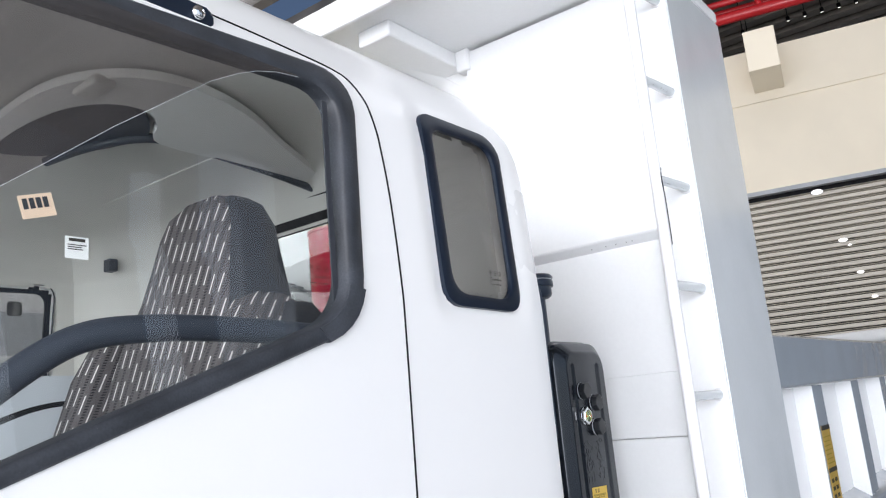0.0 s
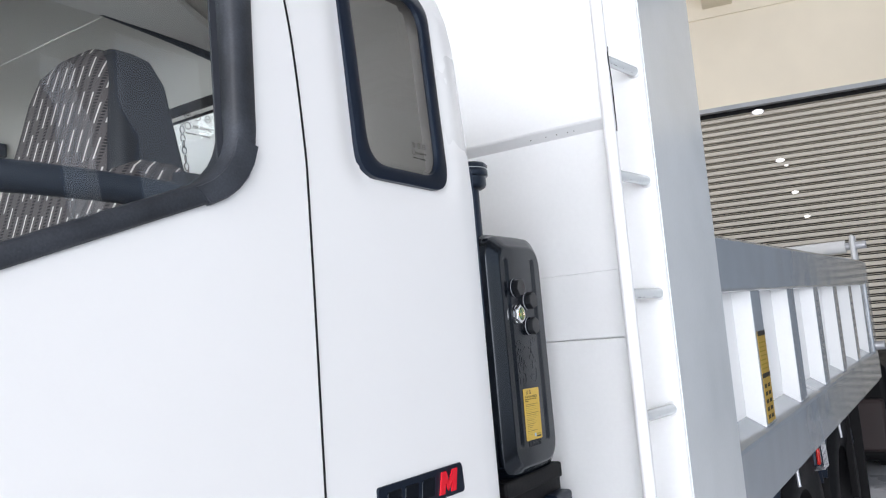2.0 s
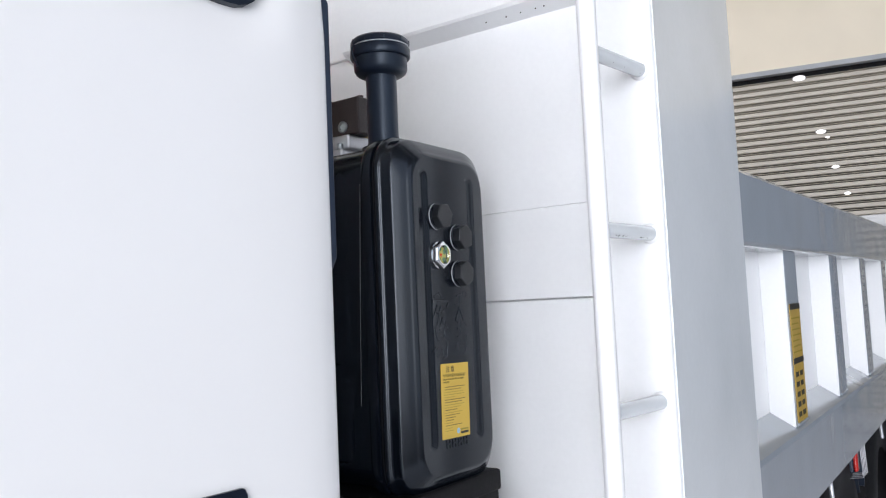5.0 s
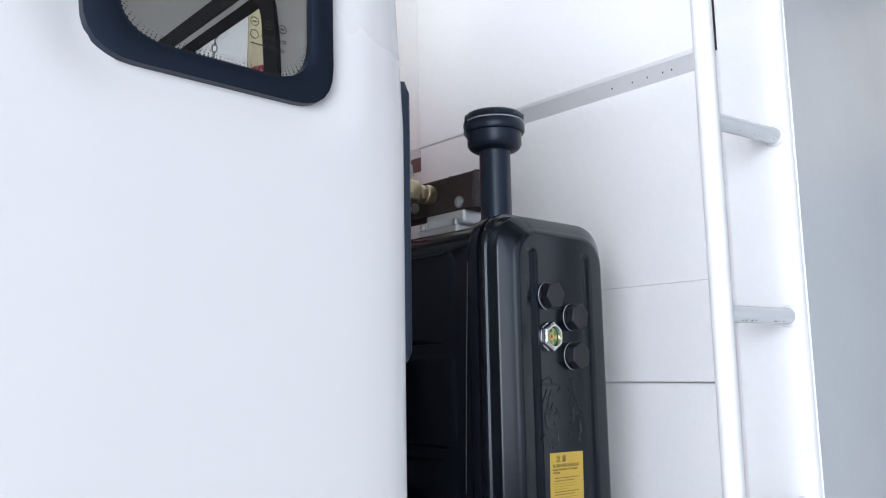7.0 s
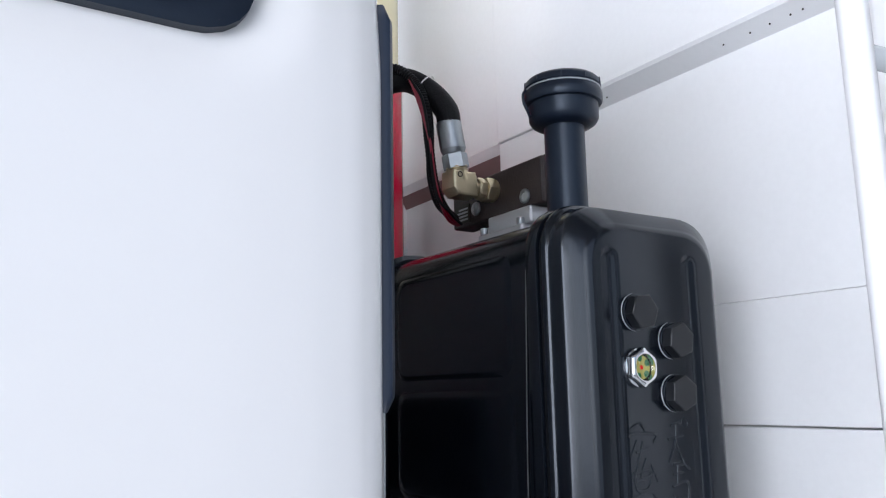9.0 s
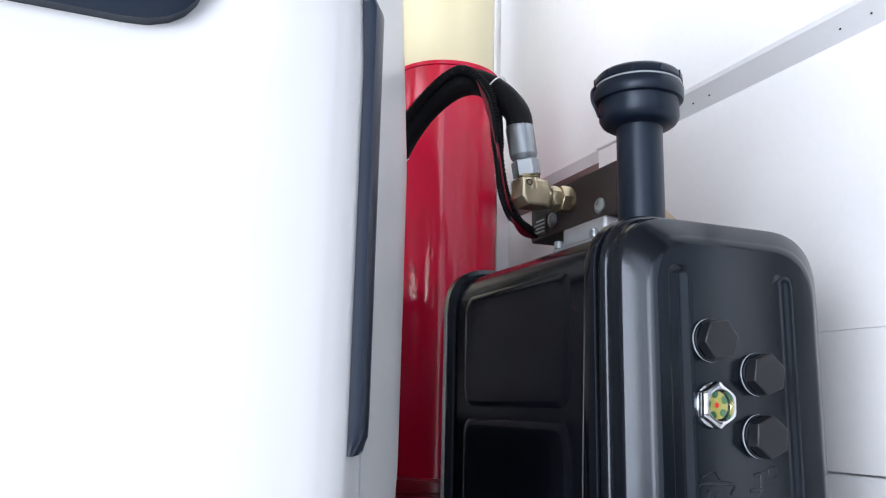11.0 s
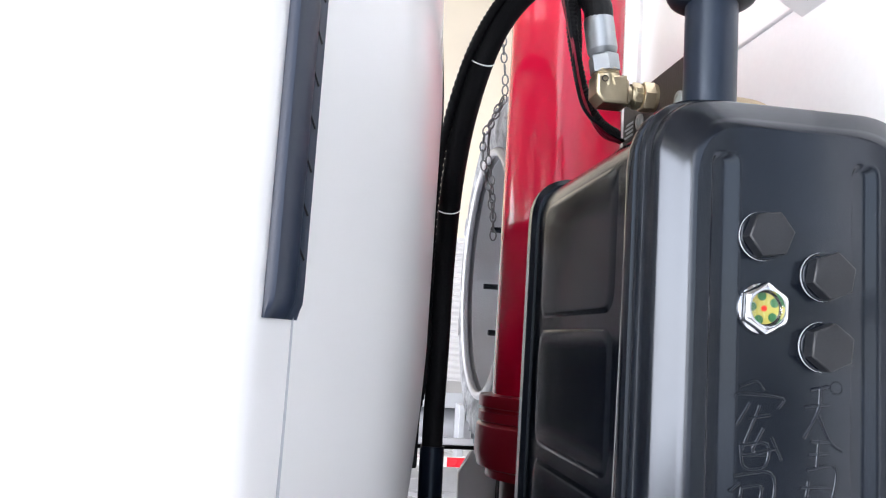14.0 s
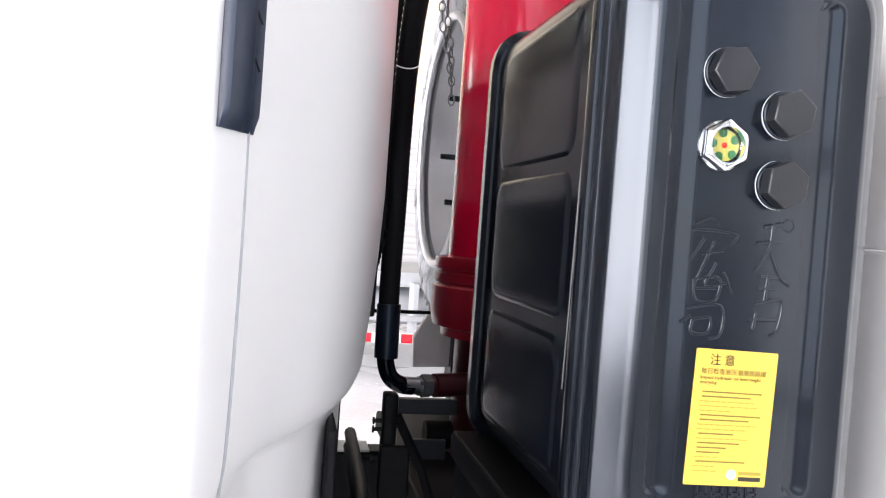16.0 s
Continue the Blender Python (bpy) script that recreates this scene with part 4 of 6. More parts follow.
for name, y0, y1 in (("front_post", NEAR, 0.925), ("front_post", FAR - 0.125, FAR)):
    bm = box((2.362, y0, 0.80), (2.90, y1, 3.01), 0.014, 4)
    post = part(name, bm, BODY_WHITE, DUMP, "tall boxed front corner post")
    out = NEAR - 0.0025 if y0 == NEAR else FAR - 0.0005
    # overlay on the post's side face, its shade put into the grey
    part("shade_overlay", box((2.380, out, 0.82), (2.892, out + 0.003, 2.995), 0.001, 1), BODY_SHADED, post, "pale grey overlay with the side's shade in its tone")

# Headboard: lower plates, a proud upper plate with a drilled ledge, a rib and the middle bay
part("headboard_plate", box((2.424, 0.925, 0.86), (2.47, 1.80, 1.578), 0.003), BODY_WHITE, DUMP)
part("headboard_plate", box((2.418, 0.925, 1.581), (2.47, 1.80, 1.767), 0.001, 1), BODY_WHITE, DUMP)
part("headboard_plate", box((2.4185, 0.925, 1.7675), (2.47, 1.80, 2.19), 0.001, 1), BODY_WHITE, DUMP)
bm = bmesh.new()
outline = [(2.378, 3.0), (2.378, 2.196), (2.382, 2.190), (2.420, 2.168), (2.47, 2.168), (2.47, 3.0)]
vs = [[bm.verts.new((x, y, z)) for x, z in outline] for y in (0.925, 1.565)]
for k in range(len(outline)):
    bm.faces.new((vs[0][k], vs[0][(k + 1) % 6], vs[1][(k + 1) % 6], vs[1][k]))
bm.faces.new(vs[0]), bm.faces.new(vs[1])
upper = part("upper_plate", bm, BODY_WHITE, DUMP, "proud upper headboard plate with a drilled ledge", smooth=False)
for y in (1.03, 1.05, 1.085, 1.12, 1.17, 1.435, 1.476, 1.52):
    part("drain_hole", lathe([(0, 0.0), (0.0014, 0.0), (0.0014, 0.002), (0, 0.002)], facing(2.400, y, 2.1785, -0.45, 0, -1), 10), INK, upper)
part("weld", tube([(2.377, 0.93, 2.64), (2.377, 1.56, 2.64)], 0.0013, 6), BODY_WHITE, upper)
part("headboard_rib", box((2.412, 1.565, 2.19), (2.47, 1.80, 3.0), 0.003), BODY_WHITE, DUMP)
for y0, y1 in ((1.80, 2.30),):
    part("headboard_plate", box((2.46, y0, 0.86), (2.50, y1, 2.15), 0.003), BODY_WHITE, DUMP)
    bm = bmesh.new()
    outline = [(2.432, 3.0), (2.432, 2.20), (2.46, 2.15), (2.50, 2.15), (2.50, 3.0)]
    vs = [[bm.verts.new((x, y, z)) for x, z in outline] for y in (y0, y1)]
    for k in range(5):
        bm.faces.new((vs[0][k], vs[0][(k + 1) % 5], vs[1][(k + 1) % 5], vs[1][k]))
    bm.faces.new(vs[0]), bm.faces.new(vs[1])
    middle = part("upper_plate", bm, BODY_WHITE, DUMP, smooth=False)
    # brown underside strip: the red cylinder's reflection put into its colour
    bm = bmesh.new()
    vs = [[bm.verts.new((x, y, z)) for x, z in ((2.4425, 2.178), (2.4405, 2.1765), (2.4585, 2.1445), (2.4605, 2.146))] for y in (y0 + 0.002, y1 - 0.002)]
    for k in range(4):
        bm.faces.new((vs[0][k], vs[0][(k + 1) % 4], vs[1][(k + 1) % 4], vs[1][k]))
    bm.faces.new(vs[0]), bm.faces.new(vs[1])
    part("tinted_ledge", bm, LEDGE_TINT, middle, "brown underside of the ledge, toned by the red reflection", smooth=False)
part("headboard_plate", box((2.42, 2.30, 0.86), (2.47, 3.175, 3.0), 0.003), BODY_WHITE, DUMP)
part("bottom_lip", box((2.40, 0.925, 0.80), (2.47, 3.175, 0.86), 0.004), BODY_WHITE, DUMP)

# Cab guard
guard = part("cab_guard", box((1.89, 0.80, 3.012), (2.90, 3.30, 3.05), 0.004), BODY_WHITE, DUMP, "white steel cab guard over the cab roof")
part("guard_lip", box((1.875, 0.80, 2.985), (1.895, 3.30, 3.085), 0.004), BODY_WHITE, guard)
for y in (1.60, 2.35):
    part("guard_rib", box((1.99, y, 2.955), (2.415, y + 0.14, 3.012), 0.006), BODY_WHITE, guard)
part("guard_corner", box((2.36, 1.545, 2.93), (2.415, 1.60, 3.012), 0.006), BODY_WHITE, guard)

# Ladder: one rail, its rungs welded into the front post
ladder = part("ladder_rail", tube([(2.188, 0.844, 0.86), (2.188, 0.844, 1.6), (2.188, 0.844, 2.4), (2.188, 0.844, 2.98)], 0.0165, 16), BODY_WHITE, DUMP, "white tube ladder rail")
for k in range(7):
    z = 1.085 + 0.3015 * k
    # rungs take the greyer copy, their underside shade toned in
    part("rung", tube([(2.188, 0.844, z), (2.28, 0.832, z), (2.366, 0.822, z)], 0.0135, 12), BODY_SHADED, ladder)
    part("weld_ring", lathe([(0.0135, 0.006), (0.019, 0.001), (0.019, 0)], facing(2.362, 0.8225, z, -1, 0, 0), 12), BODY_WHITE, ladder)
random.seed(9)
for k in range(26):
    z = 1.085 + 0.3015 * random.randint(2, 5)
    x = random.uniform(2.215, 2.345)
    part("paint_chip", lathe([(0, 0.0), (0.0022, 0.0), (0.0014, 0.0008), (0, 0.0008)], facing(x, 0.842 - 0.11 * (x - 2.188) - 0.009, z - 0.0098, 0, -0.7, -0.75, random.uniform(0, 90)) @ Matrix.Diagonal((random.uniform(0.5, 1.3), random.uniform(0.2, 0.5), 1, 1)), 6), INK, ladder)
part("paint_crack", tube(smooth_path([(2.196, 0.829, 2.32), (2.186, 0.8275, 2.29), (2.192, 0.8278, 2.23), (2.194, 0.828, 2.17), (2.196, 0.829, 2.10)], 5), 0.0022, 6), RUBBER, ladder, "dark crack in the paint")

# Side: top rail, floor beam, stakes and the plate behind them, slightly raked
TILT = Matrix.Translation((2.9, 0, 1.5)) @ pose(0, 0, 0, 0, -0.62, 0) @ Matrix.Translation((-2.9, 0, -1.5))


def tilted(lo, hi, bevel=0.004):
    return box(lo, hi, bevel, m=TILT)


for y0, s in ((NEAR, 1), (FAR, -1)):
    def span(a, b):
        return tuple(sorted((y0 + s * a, y0 + s * b)))
    a, b = span(0.0, 0.10)
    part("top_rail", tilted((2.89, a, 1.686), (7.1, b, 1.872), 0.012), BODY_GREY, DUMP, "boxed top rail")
    a, b = span(0.085, 0.095)
    part("side_plate", tilted((2.89, a, 1.10), (7.1, b, 1.80)), BODY_WHITE, DUMP)
    # beam with a sloping shelf on top
    bm = bmesh.new()
    prof = [(0.0, 0.97), (0.0, 1.172), (0.006, 1.182), (0.088, 1.232), (0.12, 1.232), (0.12, 0.97)]
    vs = [[bm.verts.new((x, y0 + s * d, z)) for d, z in prof] for x in (2.89, 7.1)]
    for k in range(len(prof)):
        bm.faces.new((vs[0][k], vs[0][(k + 1) % 6], vs[1][(k + 1) % 6], vs[1][k]))
    bm.faces.new(vs[0]), bm.faces.new(vs[1])
    bm.transform(TILT)
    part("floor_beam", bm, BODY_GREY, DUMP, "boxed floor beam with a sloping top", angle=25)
    for k in range(6):
        x = 3.37 + 0.703 * k
        a, b = span(0.018, 0.086)
        lo, hi = (x, a, 1.19), (x + (0.15 if k < 5 else 0.22), b, 1.688)
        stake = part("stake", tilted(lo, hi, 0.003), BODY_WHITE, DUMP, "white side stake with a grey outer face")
        # thin overlay that makes only the stake's outward face grey
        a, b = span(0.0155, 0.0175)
        part("face_plate", tilted((lo[0] + 0.002, a, 1.192), (hi[0] - 0.002, b, 1.686), 0.0006), BODY_GREY, stake, "thin grey overlay on the outer face")
        if s == 1:
            part("weld", tube([TILT @ Vector((x + 0.01, y0 + 0.014, 1.197)), TILT @ Vector((x + 0.14, y0 + 0.014, 1.197))], 0.005, 6), BODY_GREY, stake)
part("deck_plate", box((2.47, 0.92, 0.90), (7.1, 3.18, 0.97)), BODY_WHITE, DUMP)
tail = part("tailgate", tilted((7.10, 0.86, 1.0), (7.17, 3.24, 1.86), 0.01), BODY_WHITE, DUMP, "white steel tailgate")
part("top_tube", tube([TILT @ Vector((7.10, 0.90, 1.99)), TILT @ Vector((7.10, 3.2, 1.99))], 0.05, 16), BODY_WHITE, tail)
for y in (0.83, 3.20):
    part("hinge_plate", tilted((7.02, y, 1.84), (7.20, y + 0.035, 2.075), 0.02), BODY_WHITE, tail)
    part("hinge_pin", tube([TILT @ Vector((7.10, y - 0.07, 1.99)), TILT @ Vector((7.10, y + 0.1, 1.99))], 0.03, 12), ALUMINIUM, tail)
part("rear_post", tilted((7.10, 0.80, 0.97), (7.30, 0.86, 1.86), 0.008), BODY_GREY, tail)
part("latch", tube([TILT @ Vector((7.22, 0.74, 1.22)), TILT @ Vector((7.22, 0.86, 1.22))], 0.035, 12), ALUMINIUM, tail)

# Ochre loading label on the first stake
SIDE = TILT @ Matrix(((1, 0, 0, 0), (0, 0, -1, NEAR + 0.0150), (0, 1, 0, -0.02), (0, 0, 0, 1)))
label = part("loading_label", prism([(3.385, 1.215), (3.512, 1.215), (3.512, 1.555), (3.385, 1.555)], 0.0015, SIDE), OCHRE, DUMP, "ochre loading label with black bars", smooth=False)
SIDE2 = SIDE @ Matrix.Translation((0, 0, 0.0016))
for x0, z0, x1, z1 in ((3.385, 1.538, 3.512, 1.555), (3.385, 1.384, 3.512, 1.400)):
    part("bar", prism([(x0, z0), (x1, z0), (x1, z1), (x0, z1)], 0.0008, SIDE2), INK, label, smooth=False)
for r in range(5):
    for c in range(2):
        x0, z0 = 3.40 + 0.052 * c, 1.235 + 0.028 * r
        part("bar", prism([(x0, z0), (x0 + 0.034, z0), (x0 + 0.034, z0 + 0.014), (x0, z0 + 0.014)], 0.0008, SIDE2), INK, label, smooth=False)
for r in range(7):
    z0 = 1.415 + 0.016 * r
    part("bar", prism([(3.395, z0), (3.50 - 0.012 * (r % 3), z0), (3.50 - 0.012 * (r % 3), z0 + 0.004), (3.395, z0 + 0.004)], 0.0008, SIDE2), INK_FADE, label, smooth=False)

# ---------------------------------------------------------------- hydraulic oil tank

TANK = thing("hydraulic_oil_tank", "black steel hydraulic oil tank with a yellow notice label", "oil tank", (2.12, 1.42, 1.262))


def loft(rings, caps=True):
    bm = bmesh.new()
    rows = [[bm.verts.new(p) for p in r] for r in rings]
    for a, b in zip(rows, rows[1:]):
        for k in range(len(a)):
            bm.faces.new((a[k], a[(k + 1) % len(a)], b[(k + 1) % len(a)], b[k]))
    if caps:
        bm.faces.new(rows[0]), bm.faces.new(rows[-1])
    return bm


def rect_ring(x0, x1, z0, z1, r, y, n=7):
    return [(x, y, z) for x, z in rounded([(x0, z0), (x1, z0), (x1, z1), (x0, z1)], r, n)]


TX = 2.145


def tank_ring(half, z0, z1, r, y):
    return rect_ring(TX - half, TX + half, z0, z1, r, y)


# body with a pressed panel in its forward face
bm = loft([tank_ring(0.140, 1.262, 1.862, 0.064, y) for y in (1.185, 1.20, 1.40, 1.575, 1.588)])
tank_body = part("tank_body", bm, TANK_BLACK, TANK, angle=50)
LEFTX = TX - 0.140
for z0, z1 in ((1.655, 1.818), (1.478, 1.640), (1.31, 1.462)):
    ring_o = rounded([(-1.545, z0), (-1.232, z0), (-1.232, z1), (-1.545, z1)], 0.03, 6)
    bm = bmesh.new()
    steps = [(0.0, 0.0), (0.03, 0.0014), (0.07, 0.0027), (0.12, 0.003)]
    loops = [[bm.verts.new((LEFTX + 0.0005 - d, -p[0], p[1])) for p in shrink(ring_o, q)] for q, d in steps]
    for a, b in zip(loops, loops[1:]):
        for k in range(len(a)):
            bm.faces.new((a[k], a[(k + 1) % len(a)], b[(k + 1) % len(a)], b[k]))
    bm.faces.new(loops[-1])
    part("pressed_panel", bm, TANK_BLACK, tank_body, angle=60)
part("rear_cover", loft([tank_ring(0.142, 1.256, 1.867, 0.066, 1.582), tank_ring(0.149, 1.248, 1.874, 0.070, 1.587), tank_ring(0.149, 1.248, 1.874, 0.070, 1.605), tank_ring(0.142, 1.256, 1.867, 0.066, 1.612), tank_ring(0.110, 1.29, 1.84, 0.06, 1.629)]), TANK_BLACK, TANK, angle=50)
part("body_flange", loft([tank_ring(0.139, 1.256, 1.866, 0.066, 1.171), tank_ring(0.147, 1.248, 1.872, 0.070, 1.173), tank_ring(0.148, 1.247, 1.873, 0.070, 1.178), tank_ring(0.148, 1.247, 1.873, 0.070, 1.188), tank_ring(0.147, 1.248, 1.872, 0.070, 1.193), tank_ring(0.139, 1.256, 1.866, 0.066, 1.197)]), TANK_BLACK, TANK, angle=50)
part("edge_wire", tube([(2.0035, 1.2000, 1.79), (2.0035, 1.2085, 1.60), (2.0035, 1.2150, 1.41)], 0.0008, 6), CHAIN_STEEL, TANK, "thin steel edging wire")
part("flange_gasket", loft([tank_ring(0.142, 1.253, 1.868, 0.067, 1.166), tank_ring(0.142, 1.253, 1.868, 0.067, 1.175)]), RUBBER, TANK, angle=50)

# front cover: a rolled rim, a broad bowed chamfer with soft shoulders and two upright channels
FACE = 1.112


def cover_profile():
    """(half width, y) from the rim to the flat face, with filleted shoulders."""
    rim = [(0.1425, 1.168), (0.1450, 1.1655), (0.1455, 1.162), (0.1450, 1.1585), (0.1425, 1.156), (0.1405, 1.1545), (0.1396, 1.151), (0.1392, 1.147)]
    bends = [((0.1389, 1.1385), (0.1384, 1.1352), (0.1358, 1.1330)), ((0.1170, 1.1182), (0.1118, 1.1130), (0.1065, 1.1120))]
    out = list(rim)
    for p, q, r in bends:
        for k in range(7):
            t = k / 6
            out.append(tuple((1 - t) ** 2 * p[i] + 2 * t * (1 - t) * q[i] + t * t * r[i] for i in (0, 1)))
        if r[0] > 0.12:
            for t in (0.04, 0.35, 0.65, 0.96):
                h, y = r[0] + (0.1170 - r[0]) * t, r[1] + (1.1182 - r[1]) * t
                bow = 0.0012 * t * (1 - t)
                out.append((h + bow, y - bow))
    return out


rings = []
for half, y in cover_profile():
    cut = 0.1455 - half
    rings.append(rect_ring(TX - half, TX + half, 1.247 + cut, 1.874 - cut, 0.070 - 0.35 * cut, y, 12))
bm = loft(rings, caps=False)
bmesh.ops.remove_doubles(bm, verts=bm.verts, dist=1e-6)
rim_edges = [e for e in bm.edges if e.is_boundary and all(abs(v.co.y - FACE) < 1e-5 for v in e.verts)]
groove_edges = []
for gx in (2.067, 2.2095):
    loops = []
    for k in range(8):
        t = k / 7
        half, d = 0.0155 - 0.0110 * t, 0.0019 * (1 - math.cos(math.pi * t))
        grow = half - 0.0155
        mid = gx - 0.0075 * t
        pts = rounded([(mid - half, 1.33 - grow), (mid + half, 1.33 - grow), (mid + half, 1.812 + grow), (mid - half, 1.812 + grow)], half, 6)
        loops.append([bm.verts.new((x, FACE + d, z)) for x, z in pts])
    for p, q in zip(loops, loops[1:]):
        for k in range(len(p)):
            bm.faces.new((p[k], p[(k + 1) % len(p)], q[(k + 1) % len(q)], q[k]))
    bm.faces.new(loops[-1])
    groove_edges += [bm.edges.get((loops[0][k], loops[0][(k + 1) % len(loops[0])])) for k in range(len(loops[0]))]
bmesh.ops.triangle_fill(bm, use_beauty=True, edges=rim_edges + groove_edges, normal=(0, -1, 0))
cover = part("front_cover", bm, TANK_BLACK, TANK, "black pressed front cover with a broad chamfer", angle=60, soft=True)
for f in cover.data.polygons:
    if abs(f.normal.y) > 0.9999:
        f.use_smooth = False


def cover_at(x, z, out=0.0):
    """A pose on the cover: x to the right, y up, z out of it."""
    return Matrix(((1, 0, 0, x), (0, 0, -1, FACE - out), (0, 1, 0, z), (0, 0, 0, 1)))


def plug(x, z, turn):
    ring = part("screw_plug", lathe([(0.0225, 0.0018), (0.0232, 0.0022), (0.0232, 0.0048), (0.0222, 0.0054), (0.0, 0.0054)], cover_at(x, z), 32), TANK_BLACK, TANK, "black hexagon screw plug")
    part("head", prism(hexagon(0.0228), 0.0145, cover_at(x, z, 0.0054) @ pose(0, 0, 0, 0, 0, turn), 0.0016, seg=2), PLUG, ring)
    part("washer", lathe([(0.0205, 0.0), (0.0228, 0.0), (0.0234, 0.0004), (0.0234, 0.0010), (0.0228, 0.0015), (0.0205, 0.0018)], cover_at(x, z), 32), GREY_STEEL, ring, "bright sealing washer")


plug(2.103, 1.731, 8)
plug(2.165, 1.697, 20)
plug(2.164, 1.631, 24)
nut = part("sight_glass", lathe([(0.0235, -0.001), (0.0235, 0.003), (0.021, 0.004)], cover_at(2.103, 1.663), 28), CHROME, TANK, "bright hexagon oil sight glass")
bm = bmesh.new()
n = 48
ro = []
for k in range(n):
    a = k * math.tau / n
    seg = math.tau / 6
    r = 0.0245 * math.cos(seg / 2) / math.cos((a % seg) - seg / 2)
    ro.append((r, a))
loops = []
for f, h in ((1.0, 0.003), (1.0, 0.0115), (0.95, 0.013)):
    loops.append([bm.verts.new((r * f * math.cos(a), r * f * math.sin(a), h)) for r, a in ro])
for r, h in ((0.0185, 0.014), (0.0165, 0.0138), (0.0160, 0.006)):
    loops.append([bm.verts.new((r * math.cos(a), r * math.sin(a), h)) for _, a in ro])
for a, b in zip(loops, loops[1:]):
    for k in range(n):
        bm.faces.new((a[k], a[(k + 1) % n], b[(k + 1) % n], b[k]))
bm.transform(cover_at(2.103, 1.663) @ pose(0, 0, 0, 0, 0, 28))
part("hex_nut", bm, CHROME, nut)
part("dial_ring", lathe([(0.0146, 0.0068), (0.0164, 0.0078)], cover_at(2.103, 1.663), 24), TANK_BLACK, nut)
part("dial", lathe([(0, 0.006), (0.0150, 0.006)], cover_at(2.103, 1.663), 24), OIL, nut, "yellow dial seen through oil")
for k in range(5):
    a = 0.5 + k * math.tau / 5
    part("dial_window", lathe([(0, 0.0), (0.0044, 0.0), (0.0044, 0.0003), (0, 0.0003)], cover_at(2.103 + 0.0117 * math.cos(a), 1.663 + 0.0117 * math.sin(a), 0.0061), 14), GREEN_OIL, nut)
part("dial_dot", lathe([(0, 0.0), (0.0028, 0.0), (0.0028, 0.0006), (0, 0.0006)], cover_at(2.103, 1.663, 0.0062), 14), DOT_RED, nut)
lens = part("lens", lathe([(0.0162, 0.0105), (0.012, 0.0115), (0, 0.012)], cover_at(2.103, 1.663), 24), CLEAR, nut)
lens.visible_shadow = False

# raised brush-like marks cast in the cover
MARKS = [
    (2.104, 1.560, [[(-.020, .030), (-.004, .036), (.004, .028)], [(-.024, .020), (-.018, .024), (.022, .022), (.018, .012)], [(-.010, .016), (-.022, -.004)], [(.000, .014), (-.018, -.030)], [(-.012, .002), (.010, .006)], [(.004, -.006), (-.006, -.028), (.016, -.024)], [(.012, -.014), (.022, -.034)]]),
    (2.100, 1.510, [[(-.014, .028), (.012, .030), (.010, .010), (-.010, .008), (-.014, .028)], [(-.012, .019), (.010, .020)], [(-.020, .000), (.016, .004), (.018, -.022), (.004, -.028)], [(-.012, -.010), (.006, -.008), (.004, -.022), (-.012, -.022), (-.012, -.010)], [(-.024, -.014), (-.014, -.006)]]),
    (2.164, 1.561, [[(-.010, .030), (.008, .034)], [(-.016, .014), (.012, .018)], [(.000, .034), (-.002, .012), (-.016, -.014)], [(-.002, .008), (.010, -.016), (.022, -.024)]]),
    (2.165, 1.512, [[(-.010, .032), (.010, .032)], [(-.012, .020), (.008, .022)], [(-.002, .034), (-.004, .008)], [(-.014, .006), (.014, .010), (.012, -.018), (.004, -.024)], [(-.020, -.010), (.010, -.008)], [(-.012, -.004), (-.014, -.018)]]),
]
for cx, cz, lines in MARKS:
    for ln in lines:
        pts = [cover_at(cx, cz) @ p for p in smooth_path([(a, b, -0.0002) for a, b in ln], 4)]
        ridge = tube(pts, 0.0020, 8)
        for v in ridge.verts:
            v.co.y = FACE + (v.co.y - FACE) * 0.55
        part("cast_stroke", ridge, TANK_BLACK, cover, angle=80)
part("cast_ring", lathe([(0.0066, 0.0), (0.0062, 0.0006), (0.0055, 0.0006), (0.0051, 0.0)], cover_at(2.180, 1.594), 20), TANK_BLACK, cover)
bm = bmesh.new()
for k in range(4):
    x = 2.104 + 0.0175 * k
    for dx in (0.0, 0.009):
        box((x + dx, FACE - 0.0016, 1.3275), (x + dx + 0.003, FACE, 1.343), 0.0006, bm=bm)
    box((x, FACE - 0.0016, 1.334), (x + 0.012, FACE, 1.337), 0.0006, bm=bm)
tagged(part("cast_mark", bm, TANK_BLACK, cover), kind="stuff")

# yellow notice label, a little askew
STK = Matrix(((1, 0, 0, 2.1355), (0, 0, -1, FACE - 0.0004), (0, 1, 0, 1.408), (0, 0, 0, 1))) @ pose(0, 0, 0, 0, 0, -1.6)
sticker = part("notice_label", prism(rounded([(-0.0425, -0.0645), (0.0425, -0.0645), (0.0425, 0.0645), (-0.0425, 0.0645)], 0.001, 1), 0.0006, STK), YELLOW, TANK, "yellow oil level notice label", smooth=False)


def on_label(x, z):
    return STK @ Matrix.Translation((x, z, 0.0008))


part("heading", text_mesh("\u6ce8 \u610f", 0.0115, on_label(-0.028, 0.0505), 0.0002), INK, sticker, smooth=False)
part("line", text_mesh("\u6bcf\u65e5\u68c0\u67e5\u6db2\u538b\u6cb9\u6db2\u9762\u9ad8\u5ea6", 0.0062, on_label(-0.036, 0.0415), 0.0002), INK_MID, sticker, smooth=False)
part("line", text_mesh("Inspect hydraulic oil level height", 0.0049, on_label(-0.0365, 0.0362), 0.0002), INK_MID, sticker, smooth=False)
part("line", text_mesh("everyday", 0.0049, on_label(-0.0365, 0.0315), 0.0002), INK_MID, sticker, smooth=False)
